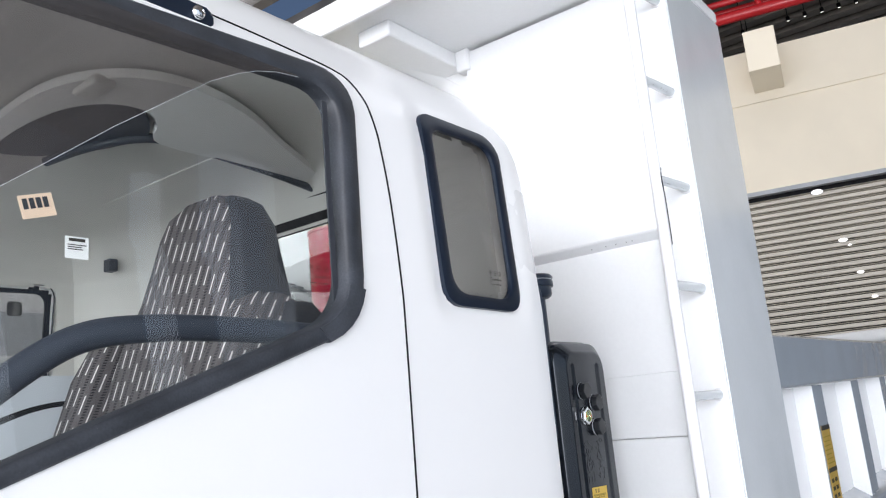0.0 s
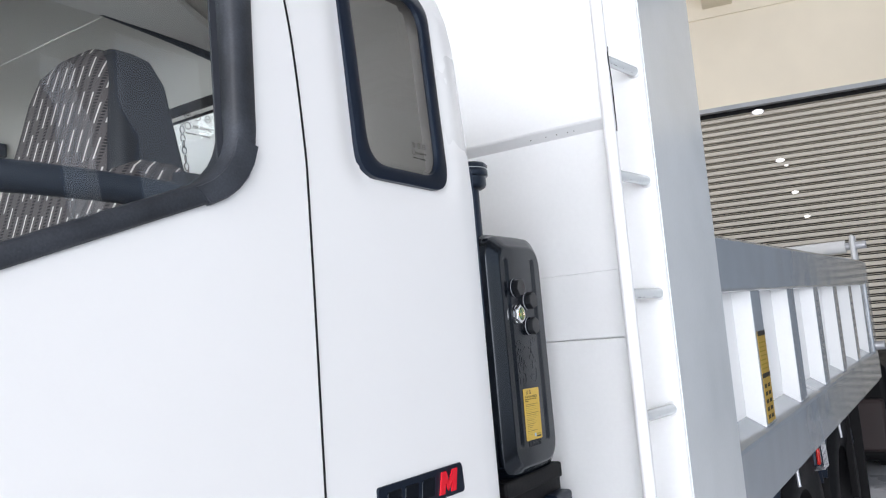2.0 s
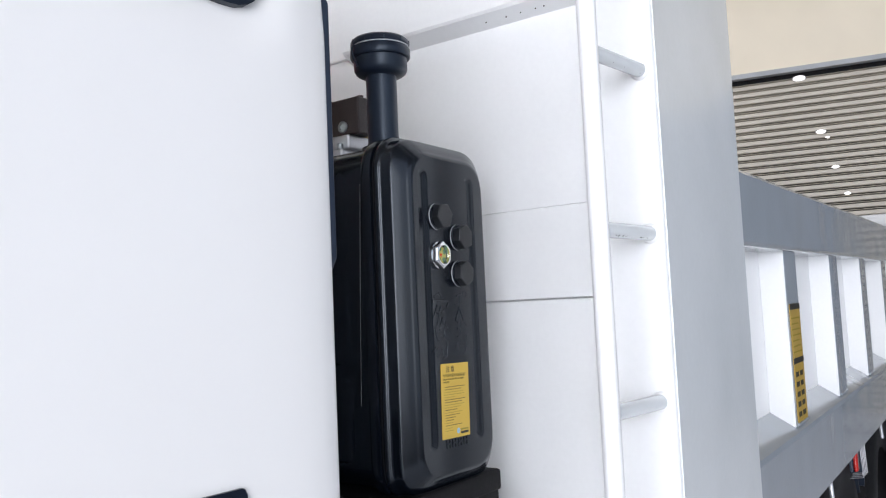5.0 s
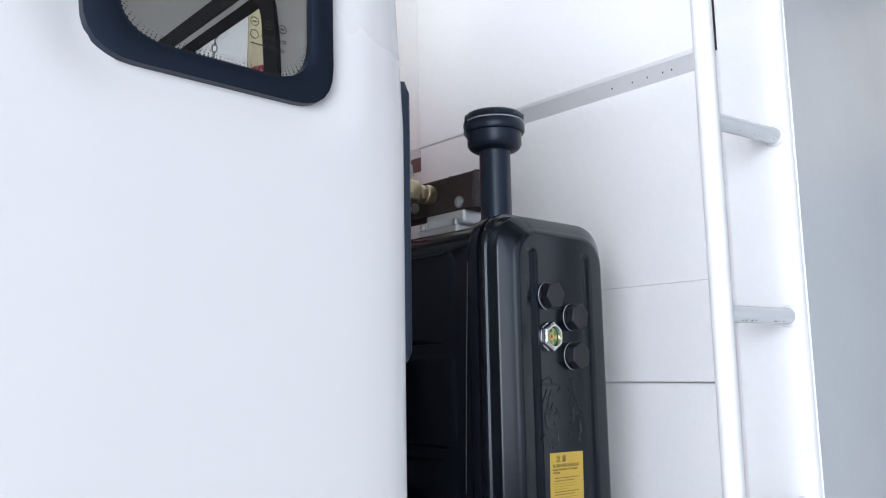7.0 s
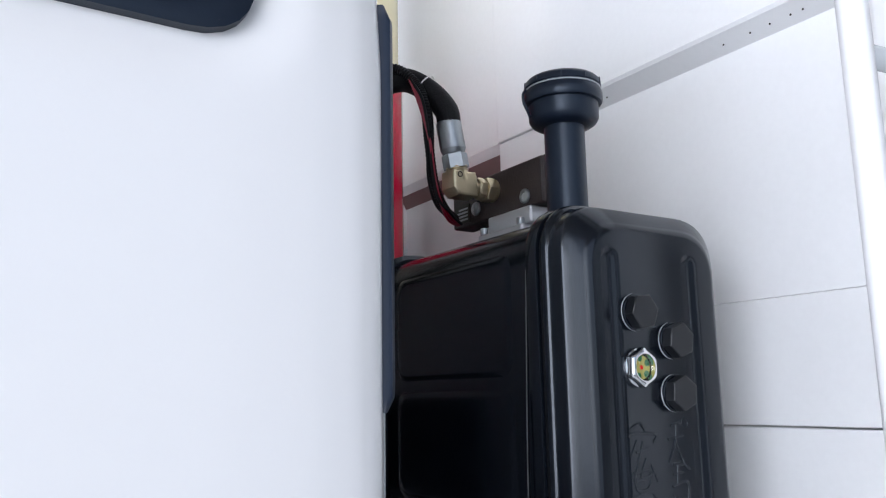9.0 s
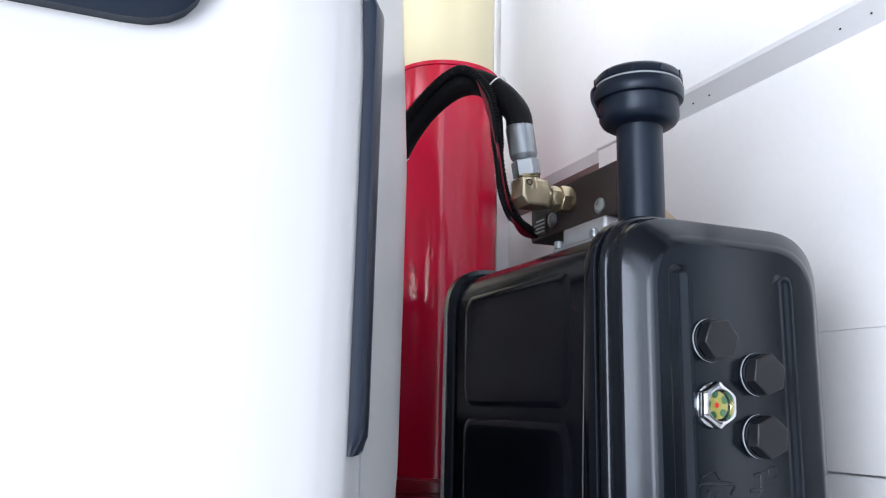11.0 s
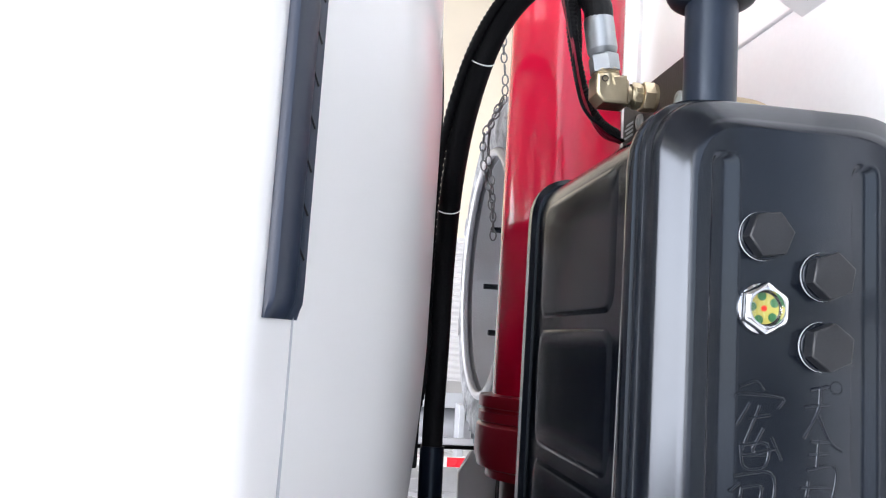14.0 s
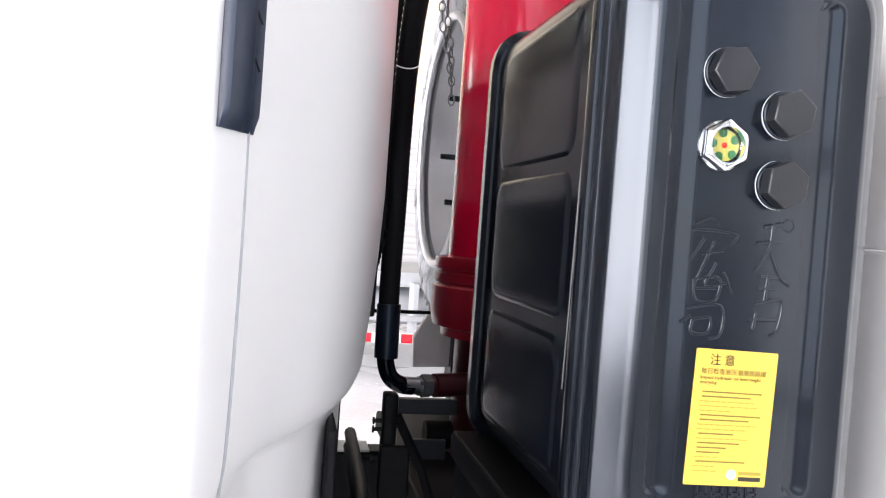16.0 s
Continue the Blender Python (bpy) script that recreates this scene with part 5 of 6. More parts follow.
part("emblem", lathe([(0, 0), (0.005, 0), (0.005, 0.0002), (0, 0.0002)], on_label(0.006, -0.0535), 14), BLUE_MARK, sticker)
part("bar", box((0.0135, -0.0595, 0), (0.037, -0.0555, 0.0002), m=on_label(0, 0)), INK, sticker)
part("bar", box((0.0135, -0.0535, 0), (0.037, -0.0505, 0.0002), m=on_label(0, 0)), INK_FADE, sticker)
random.seed(4)
y = 0.0235
for k, wid in enumerate((0.062, 0.05, 0.055, 0.06, 0.03, 0.062, 0.05, 0.058, 0.05, 0.036, 0.054, 0.042, 0.030, 0.024, 0.020, 0.05, 0.02, 0.02)):
    dark = k in (0, 1, 5, 6, 9, 11, 12, 13, 15)
    x = -0.0365 + (0.004 if dark else 0.002)
    bm = bmesh.new()
    end = x + wid
    while x < end:
        step = random.uniform(0.0014, 0.0024) if dark else random.uniform(0.003, 0.008)
        box((x, y, 0), (x + step * 0.8, y + (0.0013 if dark else 0.0009), 0.0001), bm=bm, m=on_label(0, 0))
        x += step
    part("bar", bm, INK_MID if dark else INK_FADE, sticker, smooth=False)
    y -= 0.0044

# breather: pipe and screw cap on top
BR = pose(2.100, 1.222, 0)
breather = part("breather_pipe", lathe([(0.040, 1.862), (0.040, 1.870), (0.030, 1.874), (0.0285, 1.880), (0.0285, 2.01)], BR, 28), PLASTIC_BLACK, TANK, "black breather pipe with a ribbed cap")
cap = part("breather_cap", lathe([(0.0285, 2.003), (0.040, 2.005), (0.046, 2.009), (0.0495, 2.015), (0.0495, 2.036), (0.0545, 2.037), (0.056, 2.040), (0.056, 2.052), (0.0535, 2.056), (0.0535, 2.060), (0.0550, 2.061), (0.0545, 2.068), (0.050, 2.073), (0.030, 2.075), (0, 2.075)], BR, 40), PLASTIC_BLACK, breather)
part("seal_ring", lathe([(0.0534, 2.0566), (0.0543, 2.0572), (0.0543, 2.0584), (0.0534, 2.0590)], BR, 40), GREY_STEEL, cap)

part("strap_loop", tube(smooth_path([BR @ Vector((-0.050, 0.020, 2.058)), BR @ Vector((-0.0555, 0.020, 2.050)), BR @ Vector((-0.0550, 0.020, 2.038)), BR @ Vector((-0.0515, 0.018, 2.028)), BR @ Vector((-0.0495, 0.014, 2.016))], 6), 0.0022, 8), PLASTIC_BLACK, cap)
for k in range(10):
    a = math.tau * k / 10 + 0.2
    part("lid_rib", box((0.0525, -0.0012, 2.0605), (0.0558, 0.0012, 2.0690), 0.0004, 1, m=BR @ pose(0, 0, 0, 0, 0, math.degrees(a))), PLASTIC_BLACK, cap)

# saddle under the tank
saddle = part("saddle", box((1.985, 1.13, 1.04), (2.30, 1.61, 1.235), 0.01), CHASSIS, TANK, "black tank saddle bracket")
part("saddle_lip", box((1.978, 1.118, 1.222), (2.288, 1.615, 1.262), 0.006), CHASSIS, saddle)
part("saddle_tab", box((2.19, 1.095, 1.10), (2.29, 1.135, 1.19), 0.008), PLASTIC_BLACK, saddle)

# ---------------------------------------------------------------- valve, fittings and hoses

VALVE = thing("hydraulic_valve", "dark brown hydraulic valve block on an aluminium mount", "valve", (2.16, 1.42, 1.862))
part("mount", box((2.098, 1.325, 1.860), (2.19, 1.440, 1.886), 0.004), ALUMINIUM, VALVE, "cast aluminium mount")
part("mount", box((2.108, 1.315, 1.886), (2.18, 1.425, 1.914), 0.004), ALUMINIUM, VALVE)
for y in (1.335, 1.43):
    part("mount_bolt", lathe([(0.0065, 0), (0.0065, 0.010), (0.005, 0.011), (0, 0.011)], pose(2.1045, y, 1.886), 12), ZINC, VALVE)
block = part("block", box((2.116, 1.295, 1.914), (2.158, 1.537, 1.987), 0.003), BROWN_BLOCK, VALVE, "dark brown machined block")
for y, z in ((1.335, 1.931), (1.466, 1.938)):
    part("bolt", lathe([(0.0115, 0), (0.0115, 0.003), (0.0105, 0.004), (0.006, 0.004), (0.006, 0.0025), (0, 0.0025)], facing(2.116, y, z, -1, 0, 0), 16), ZINC, block, "countersunk bright bolt")
part("plate_label", box((2.1145, 1.485, 1.920), (2.116, 1.528, 1.952)), INK, block)
for r in range(4):
    part("bar", box((2.1138, 1.49, 1.925 + 0.006 * r), (2.1145, 1.522 - 0.006 * (r % 2), 1.928 + 0.006 * r)), GREY_STEEL, block)
for y in (1.31, 1.38, 1.48):
    part("bolt", lathe([(0.007, 0), (0.007, 0.005), (0, 0.005)], pose(2.14, y, 1.988), 10), BROWN_BLOCK, block)
UP = facing(2.049, 1.418, 1.968, -0.16, 0.04, 1)
AX = facing(2.116, 1.418, 1.958, -1, 0, 0)
fit0 = part("fitting", lathe([(0.019, 0), (0.019, 0.004), (0.013, 0.005), (0.013, 0.05)], AX, 20), BRASS_ZINC, VALVE, "yellow zinc elbow fitting")
part("hex", prism(hexagon(0.0205), 0.016, AX @ pose(0, 0, 0.004), 0.0015), BRASS_ZINC, fit0)
part("ring", lathe([(0.0155, 0.020), (0.0165, 0.0215), (0.0165, 0.034), (0.0155, 0.0355)], AX, 20), BRASS_ZINC, fit0)
part("hex", prism(hexagon(0.0185), 0.010, AX @ pose(0, 0, 0.0225, 0, 0, 20), 0.0012), BRASS_ZINC, fit0)
bm = prism([(-0.0195, 0.022), (-0.0195, -0.006), (-0.0095, -0.0175), (0.026, -0.0175), (0.026, 0.016), (0.0185, 0.018), (0.0165, 0.022)], 0.035, Matrix(((1, 0, 0, 2.049), (0, 0, -1, 1.4365), (0, 1, 0, 1.958), (0, 0, 0, 1))), 0.004, seg=2)
forging = part("elbow", bm, BRASS_ZINC, fit0, "faceted elbow forging", angle=30)
part("stamp", lathe([(0.0034, 0), (0.0046, 0), (0.0046, 0.0006), (0.0034, 0.0006)], facing(2.040, 1.3998, 1.972, 0, -1, 0), 12), BROWN_BLOCK, forging)
for k in range(3):
    part("thread", lathe([(0.0178, 0.0), (0.0186, 0.0012), (0.0178, 0.0024)], UP @ pose(0, 0, 0.0125 + 0.0028 * k), 20), BRASS_ZINC, fit0)
part("neck", lathe([(0.0175, -0.004), (0.0175, 0.018), (0.0155, 0.020)], UP, 20), BRASS_ZINC, fit0)
part("swivel_nut", prism(hexagon(0.0205), 0.024, UP @ pose(0, 0, 0.018, 0, 0, 12), 0.002), ZINC, fit0, "bright swivel nut")
hoseob = thing("hydraulic_hose", "thick black hydraulic hose with crimped zinc ends", "hose", (1.99, 1.65, 1.35))
part("ferrule", lathe([(0.0165, 0.042), (0.0185, 0.045), (0.0205, 0.050), (0.0205, 0.092), (0.0190, 0.096), (0.015, 0.096)], UP, 20), ZINC, hoseob, "crimped zinc ferrule")
HOSE = smooth_path([UP @ Vector((0, 0, 0.085)), UP @ Vector((0, 0, 0.115)), (2.012, 1.445, 2.118), (1.985, 1.475, 2.142), (1.955, 1.51, 2.135), (1.925, 1.56, 2.10), (1.905, 1.62, 2.04), (1.895, 1.70, 1.955), (1.898, 1.80, 1.86), (1.905, 1.88, 1.74), (1.909, 1.91, 1.60), (1.909, 1.92, 1.47), (1.910, 1.92, 1.39)], 10)
part("hose", tube(HOSE, 0.0195, 16), RUBBER, hoseob)
low = part("lower_end", tube([(1.910, 1.92, 1.42), (1.910, 1.92, 1.385), (1.911, 1.92, 1.318)], 0.0225, 18), PLASTIC_BLACK, hoseob, "black lower hose end with a steel bend")
part("bend", tube(smooth_path([(1.910, 1.92, 1.345), (1.911, 1.92, 1.31), (1.922, 1.923, 1.281), (1.944, 1.929, 1.266), (1.968, 1.936, 1.262)], 8), 0.0165, 16), TANK_BLACK, low)
part("pipe_end", tube([(1.950, 1.931, 1.2645), (1.984, 1.941, 1.262)], 0.0168, 16), ZINC, low, "bright bare pipe end")
part("nut", tube([(1.978, 1.939, 1.262), (1.984, 1.941, 1.262), (1.986, 1.942, 1.262), (2.004, 1.948, 1.262)], 0.0205, 6, radii=[0.0185, 0.0185, 0.0225, 0.0225]), CHAIN_STEEL, low)
part("adapter", tube([(2.004, 1.948, 1.262), (2.012, 1.950, 1.262), (2.013, 1.950, 1.262), (2.10, 1.98, 1.262)], 0.021, 16, radii=[0.019, 0.019, 0.0235, 0.0235]), MAROON, low, "dark red adapter")

stub = thing("return_pipe", "tan return pipe elbow behind the breather", "pipe", (2.283, 1.393, 1.862))
part("elbow", tube(smooth_path([(2.195, 1.385, 1.945), (2.225, 1.388, 1.947), (2.255, 1.39, 1.942), (2.278, 1.392, 1.922), (2.283, 1.393, 1.856)], 6), 0.014, 12), TAN, stub)
part("end_ring", tube([(2.183, 1.384, 1.945), (2.199, 1.385, 1.945)], 0.018, 12), TANK_BLACK, stub)

# corrugated conduit and wires tied to the hose
loom = thing("wiring_loom", "corrugated black conduit with red and black wires", "cable", (1.99, 1.55, 1.95))


def ribbed(points, r, name, parent):
    pts = smooth_path(points, 22)
    radii = [r * (1.0 if i % 2 else 0.82) for i in range(len(pts))]
    return part(name, tube(pts, r, 8, radii=radii), RUBBER, parent)


ribbed([(2.095, 1.500, 1.925), (2.060, 1.478, 1.935), (2.03, 1.46, 1.97), (2.005, 1.435, 2.03), (1.995, 1.43, 2.09), (1.985, 1.445, 2.13), (1.955, 1.475, 2.155), (1.915, 1.53, 2.115), (1.885, 1.60, 2.05), (1.868, 1.70, 1.95), (1.870, 1.80, 1.84), (1.88, 1.88, 1.70), (1.885, 1.905, 1.55), (1.86, 1.91, 1.43), (1.825, 1.9, 1.35)], 0.0085, "conduit", loom)
ribbed([(2.10, 1.512, 1.93), (2.055, 1.49, 1.945), (2.022, 1.46, 1.985), (2.012, 1.44, 2.04), (2.006, 1.44, 2.09), (1.99, 1.455, 2.12)], 0.0065, "conduit", loom)
for k, (mat, d) in enumerate(((CRIMSON, 0.0), (CRIMSON, 0.006), (RUBBER, -0.006))):
    pts = smooth_path([(2.10, 1.495 + d, 1.915), (2.058, 1.462 + d, 1.920 - 0.4 * d), (2.022, 1.442, 1.955 + d), (1.998, 1.422, 2.03), (1.985, 1.425 + d, 2.09), (1.975, 1.44, 2.13)], 8)
    part("wire", tube(pts, 0.0026, 6), mat, loom, "dark red wire" if mat is CRIMSON else "")


def tie(i, r=0.0222):
    p, q = HOSE[i], HOSE[i + 1]
    part("cable_tie", lathe([(r, -0.0012), (r + 0.0013, 0), (r, 0.0012), (r - 0.0012, 0), (r, -0.0012)], facing(*(p + Vector((-0.002, 0, 0.002))), *(q - p)), 24), LABEL_WHITE, loom, "white cable tie")


tie(21), tie(58), tie(81)

# ---------------------------------------------------------------- front hoist cylinder

CYL = thing("hoist_cylinder", "glossy red telescopic hoist cylinder standing behind the cab", "cylinder", (2.168, 2.05, 1.10))
C = pose(2.168, 2.05, 0)
part("barrel", lathe([(0.122, 1.50), (0.122, 2.384), (0.1255, 2.386), (0.1255, 2.394), (0.121, 2.396), (0.113, 2.396)], C, 56), RED_PAINT, CYL, "glossy red barrel")
part("inner_stage", lathe([(0.113, 2.38), (0.113, 2.86), (0.108, 2.87), (0, 2.87)], C, 48), CREAM_STEEL, CYL, "cream inner stage")
part("collar", lathe([(0.122, 1.515), (0.146, 1.512), (0.148, 1.508), (0.148, 1.490), (0.143, 1.487), (0.143, 1.482), (0.148, 1.479), (0.148, 1.462), (0.143, 1.459), (0.151, 1.452), (0.153, 1.43), (0.153, 1.40), (0.146, 1.372), (0.128, 1.366), (0.128, 1.350), (0.096, 1.345)], C, 56), DARK_RED, CYL, "dark red stepped collar", angle=30)
part("foot", lathe([(0.096, 1.35), (0.096, 1.10), (0, 1.10)], C, 40), MAROON, CYL)
part("pin", tube([(2.02, 2.05, 1.14), (2.32, 2.05, 1.14)], 0.03, 14), CHASSIS, CYL)

# ---------------------------------------------------------------- spare wheel and chain

WHEEL = thing("spare_wheel", "dusty spare truck tyre on a bright steel rim", "spare wheel", (2.25, 2.706, 1.31))
WM = facing(2.26, 2.706, 1.82, -1, 0, 0)
tyre_prof = [(0.355, -0.09), (0.37, -0.115), (0.42, -0.128), (0.47, -0.122), (0.497, -0.105), (0.507, -0.085), (0.507, 0.085), (0.497, 0.105), (0.47, 0.122), (0.42, 0.128), (0.37, 0.115), (0.355, 0.09)]
tyre = part("tyre", lathe(tyre_prof, WM, 64), TYRE, WHEEL, "dusty worn tyre")
bm = bmesh.new()
for k in range(64):
    a = k * 360 / 64
    box((0.495, -0.008, 0.055), (0.513, 0.008, 0.112), 0.002, bm=bm, m=WM @ pose(0, 0, 0, 0, 0, a))
    box((0.495, -0.008, -0.112), (0.513, 0.008, -0.055), 0.002, bm=bm, m=WM @ pose(0, 0, 0, 0, 0, a + 2.8))
for k in range(8):
    box((0.43, -0.03, 0.124), (0.455, 0.03, 0.1285), 0.002, bm=bm, m=WM @ pose(0, 0, 0, 0, 0, 20 + k * 45))
tagged(part("tread", bm, TYRE, tyre), kind="stuff")
rim = part("rim", lathe([(0.356, 0.128), (0.366, 0.124), (0.366, 0.110), (0.345, 0.10), (0.335, 0.05), (0.325, 0.0), (0.26, -0.02), (0.24, 0.01), (0.15, 0.02), (0.14, 0.0), (0.11, 0.0)], WM, 64), ALUMINIUM, WHEEL, "bright steel rim")
part("rim_lip", lathe([(0.354 + 0.013 * math.cos(math.tau * k / 10), 0.124 + 0.011 * math.sin(math.tau * k / 10)) for k in range(11)], WM, 64), ALUMINIUM, rim, "bright rim lip")
for k in range(6):
    a = math.radians(8 + 60 * k)
    part("stud", lathe([(0.009, 0.0), (0.009, 0.075), (0.007, 0.078), (0, 0.078)], WM @ pose(0.185 * math.cos(a), 0.185 * math.sin(a), 0.015), 10), TANK_BLACK, rim, "black threaded stud")
carrier = thing("wheel_carrier", "dark steel carrier bracket behind the spare tyre", "bracket", (2.3, 2.70, 1.10))
part("arm", box((2.20, 2.66, 1.10), (2.36, 2.76, 1.32), 0.01), CHASSIS, carrier)
part("backplate", box((2.36, 2.5, 1.10), (2.40, 2.9, 2.0), 0.008), CHASSIS, carrier)

chain = thing("safety_chain", "small dull steel chain hanging by the spare wheel", "chain", (2.03, 2.32, 1.75))
STRANDS = ([(2.093, 2.34, 2.643), (2.087, 2.34, 2.54), (2.080, 2.34, 2.40), (2.092, 2.34, 2.265), (2.085, 2.34, 2.21), (2.048, 2.34, 2.14), (2.047, 2.34, 2.065), (2.066, 2.34, 1.996), (2.079, 2.34, 1.93)],
           [(2.092, 2.345, 2.24), (2.064, 2.348, 2.17), (2.060, 2.348, 2.09), (2.072, 2.347, 2.02), (2.080, 2.345, 1.94), (2.085, 2.345, 1.86)])
for points in STRANDS:
    pts = smooth_path(points, 14)
    k, run = 0, 0.0
    for a, b in zip(pts, pts[1:]):
        run += (b - a).length
        if run > 0.021:
            run = 0.0
            m = facing(*a, *(b - a)) @ pose(0, 0, 0, 0, 0, 90 * (k % 2) + 20)
            ringp = [m @ Vector((0.0075 * math.cos(j * math.tau / 10), 0, 0.0135 * math.sin(j * math.tau / 10))) for j in range(11)]
            part("link", tube(ringp, 0.0021, 5, caps=False), CHAIN_STEEL, chain)
            k += 1
part("hook", tube(smooth_path([(2.093, 2.34, 2.64), (2.075, 2.34, 2.70), (2.085, 2.34, 2.76), (2.12, 2.34, 2.78), (2.15, 2.34, 2.98)], 6), 0.009, 8), PIPE_RED, chain, "red hook")

# ---------------------------------------------------------------- chassis

CH = thing("truck_chassis", "black truck frame with cross members and hose brackets", "chassis", (3, 2.05, 0.0))
for y, top in ((1.62, 1.06), (2.40, 1.0)):
    rail = part("frame_rail", box((-0.3, y, 0.80), (7.0, y + 0.08, top), 0.008), CHASSIS, CH)
    for k in range(8):
        part("bolt", lathe([(0.014, 0), (0.014, 0.012), (0, 0.012)], facing(1.7 + 0.12 * k, y, 0.97 - 0.1 * (k % 2), 0, -1, 0), 6), CHASSIS, rail)
for x in (1.6, 2.05, 2.9, 4.5, 6.4):
    part("cross_member", box((x, 1.70, 0.86), (x + 0.09, 2.40, 1.10), 0.008), CHASSIS, CH)
part("cylinder_mount", box((1.96, 1.70, 1.06), (2.38, 2.40, 1.105), 0.006), CHASSIS, CH)
part("cab_mount", box((1.45, 1.2, 0.90), (1.74, 2.9, 1.05), 0.02), CHASSIS, CH)
part("cab_hinge", box((0.2, 1.2, 0.80), (0.4, 2.9, 0.99), 0.02), CHASSIS, CH)
brk = part("hose_bracket", box((1.889, 1.735, 1.06), (1.913, 1.765, 1.288), 0.004), CHASSIS, CH, "slim black bracket with bolts")
part("foot_plate", box((1.886, 1.72, 1.06), (1.936, 1.735, 1.205), 0.003), CHASSIS, brk)
part("strap", tube([(1.906, 1.70, 1.262), (1.952, 1.70, 1.175), (1.979, 1.70, 1.10)], 0.008, 4), CHASSIS, brk, "diagonal steel strap")
for z in (1.241, 1.227, 1.178):
    part("bolt", tube([(1.873, 1.745, z), (1.876, 1.745, z), (1.8765, 1.745, z), (1.892, 1.745, z)], 0.005, 6, radii=[0.006, 0.006, 0.0035, 0.0035]), CHASSIS, brk)
# grey strips: the lit tops of black frame parts put into colour
part("lit_rail_top", box((1.62, 2.396, 1.0), (1.95, 2.482, 1.006), 0.001, 1), GREY_STEEL, CH)
part("lit_ledge", box((1.952, 1.985, 1.196), (2.072, 2.005, 1.226), 0.002), VINYL, CH)
part("lit_ledge", box((1.978, 1.99, 1.09), (2.054, 2.005, 1.143), 0.002), VINYL, CH)
part("stay", tube([(1.93, 2.5, 1.343), (2.22, 2.5, 1.346)], 0.005, 8), CHASSIS, CH)
for k, z in enumerate((1.10, 1.07)):
    part("pipe", tube(smooth_path([(1.80, 1.35, z - 0.02), (1.83, 1.5, z), (1.86, 1.72, z + 0.02), (1.88, 2.2, z)], 6), 0.013, 10), CHASSIS, CH)
part("tail_pipe", tube([(1.80, 1.30, 1.13), (1.80, 1.42, 1.13)], 0.018, 14), ZINC, CH, "bright pipe end")
part("rubber_flap", box((1.765, 1.22, 1.08), (1.775, 1.42, 1.36), 0.003), RUBBER, CH)
part("air_box", box((1.95, 1.30, 0.72), (2.34, 1.62, 1.04), 0.02), CHASSIS, CH, "dark box under the tank")
part("mud_panel", prism([(2.081, 1.177), (2.184, 1.181), (2.184, 1.300), (2.150, 1.318), (2.114, 1.326), (2.078, 1.262)], 0.02, Matrix(((1, 0, 0, 0), (0, 0, -1, 2.64), (0, 1, 0, 0), (0, 0, 0, 1))), 0.003), WALL_WHITE, CH, "pale grey steel mud panel")
part("panel_frame", box((2.186, 2.60, 1.06), (2.206, 2.645, 1.36), 0.004), VINYL, CH)

# wheels, mudguards and lamps under the body
wm = facing(0, 0, 0, 0, -1, 0)
TYRE_MESH = mesh_of("tyre", lathe([(0.28, -0.12), (0.36, -0.14), (0.46, -0.135), (0.5, -0.11), (0.5, 0.11), (0.46, 0.135), (0.36, 0.14), (0.28, 0.12)], wm, 48), RUBBER)
RIM_MESH = mesh_of("rim", lathe([(0.29, 0.12), (0.27, 0.08), (0.24, -0.02), (0.12, 0.0), (0.10, 0.06), (0, 0.06)], wm, 40), CHASSIS)


def road_wheel(parent, x, y):
    """A tyre on its rim under a vehicle."""
    tyre = new("wheel", TYRE_MESH)
    tyre.parent, tyre.location = parent, Vector((x, y, 0.5)) - parent.location
    rim = new("rim", RIM_MESH)
    rim.parent = tyre


for x, y in ((4.3, 1.02), (4.3, 1.34), (5.55, 1.02), (5.55, 1.34), (4.3, 3.08), (5.55, 3.08), (0.55, 1.08), (0.55, 2.80)):
    road_wheel(CH, x, y)
for x in (4.3, 5.55):
    part("axle", tube([(x, 1.1, 0.5), (x, 3.0, 0.5)], 0.07, 12), CHASSIS, CH)
part("axle", tube([(0.55, 1.1, 0.5), (0.55, 3.0, 0.5)], 0.06, 12), CHASSIS, CH)
for x in (0.55, 4.3, 5.55):
    for y in (1.64, 2.44):
        part("spring", box((x - 0.12, y - 0.03, 0.52), (x + 0.12, y + 0.05, 0.82), 0.01), CHASSIS, CH)

# flaps and beam added to hide the bright floor behind the dark underbody
for y0, y1 in ((0.87, 1.52), (2.58, 3.22)):
    part("mud_flap", box((6.30, y0, 0.22), (6.315, y1, 0.98), 0.003), RUBBER, CH, "black rubber mud flap")
part("rear_beam", box((6.62, 0.95, 0.55), (6.72, 3.15, 0.80), 0.01), CHASSIS, CH)
# marker lamp in a wire cage
lampo = thing("side_marker_lamp", "red side marker lamp in a wire cage under the body", "lamp", (4.62, 0.86, 0.83))
part("housing", box((4.56, 0.87, 0.84), (4.66, 0.90, 0.93), 0.006), PLASTIC_BLACK, lampo)
part("red_lens", box((4.565, 0.855, 0.845), (4.61, 0.872, 0.925), 0.008), LAMP_RED, lampo, "red lens")
for k in range(4):
    x = 4.55 + 0.035 * k
    part("wire", tube([(x, 0.90, 0.965), (x, 0.84, 0.955), (x, 0.835, 0.83), (x, 0.90, 0.82)], 0.0026, 6), ALUMINIUM, lampo)
for z in (0.845, 0.895, 0.945):
    part("wire", tube([(4.545, 0.838, z), (4.66, 0.838, z)], 0.0026, 6), ALUMINIUM, lampo)
part("stem", box((4.60, 0.86, 0.955), (4.63, 0.90, 0.985), 0.003), ALUMINIUM, lampo)
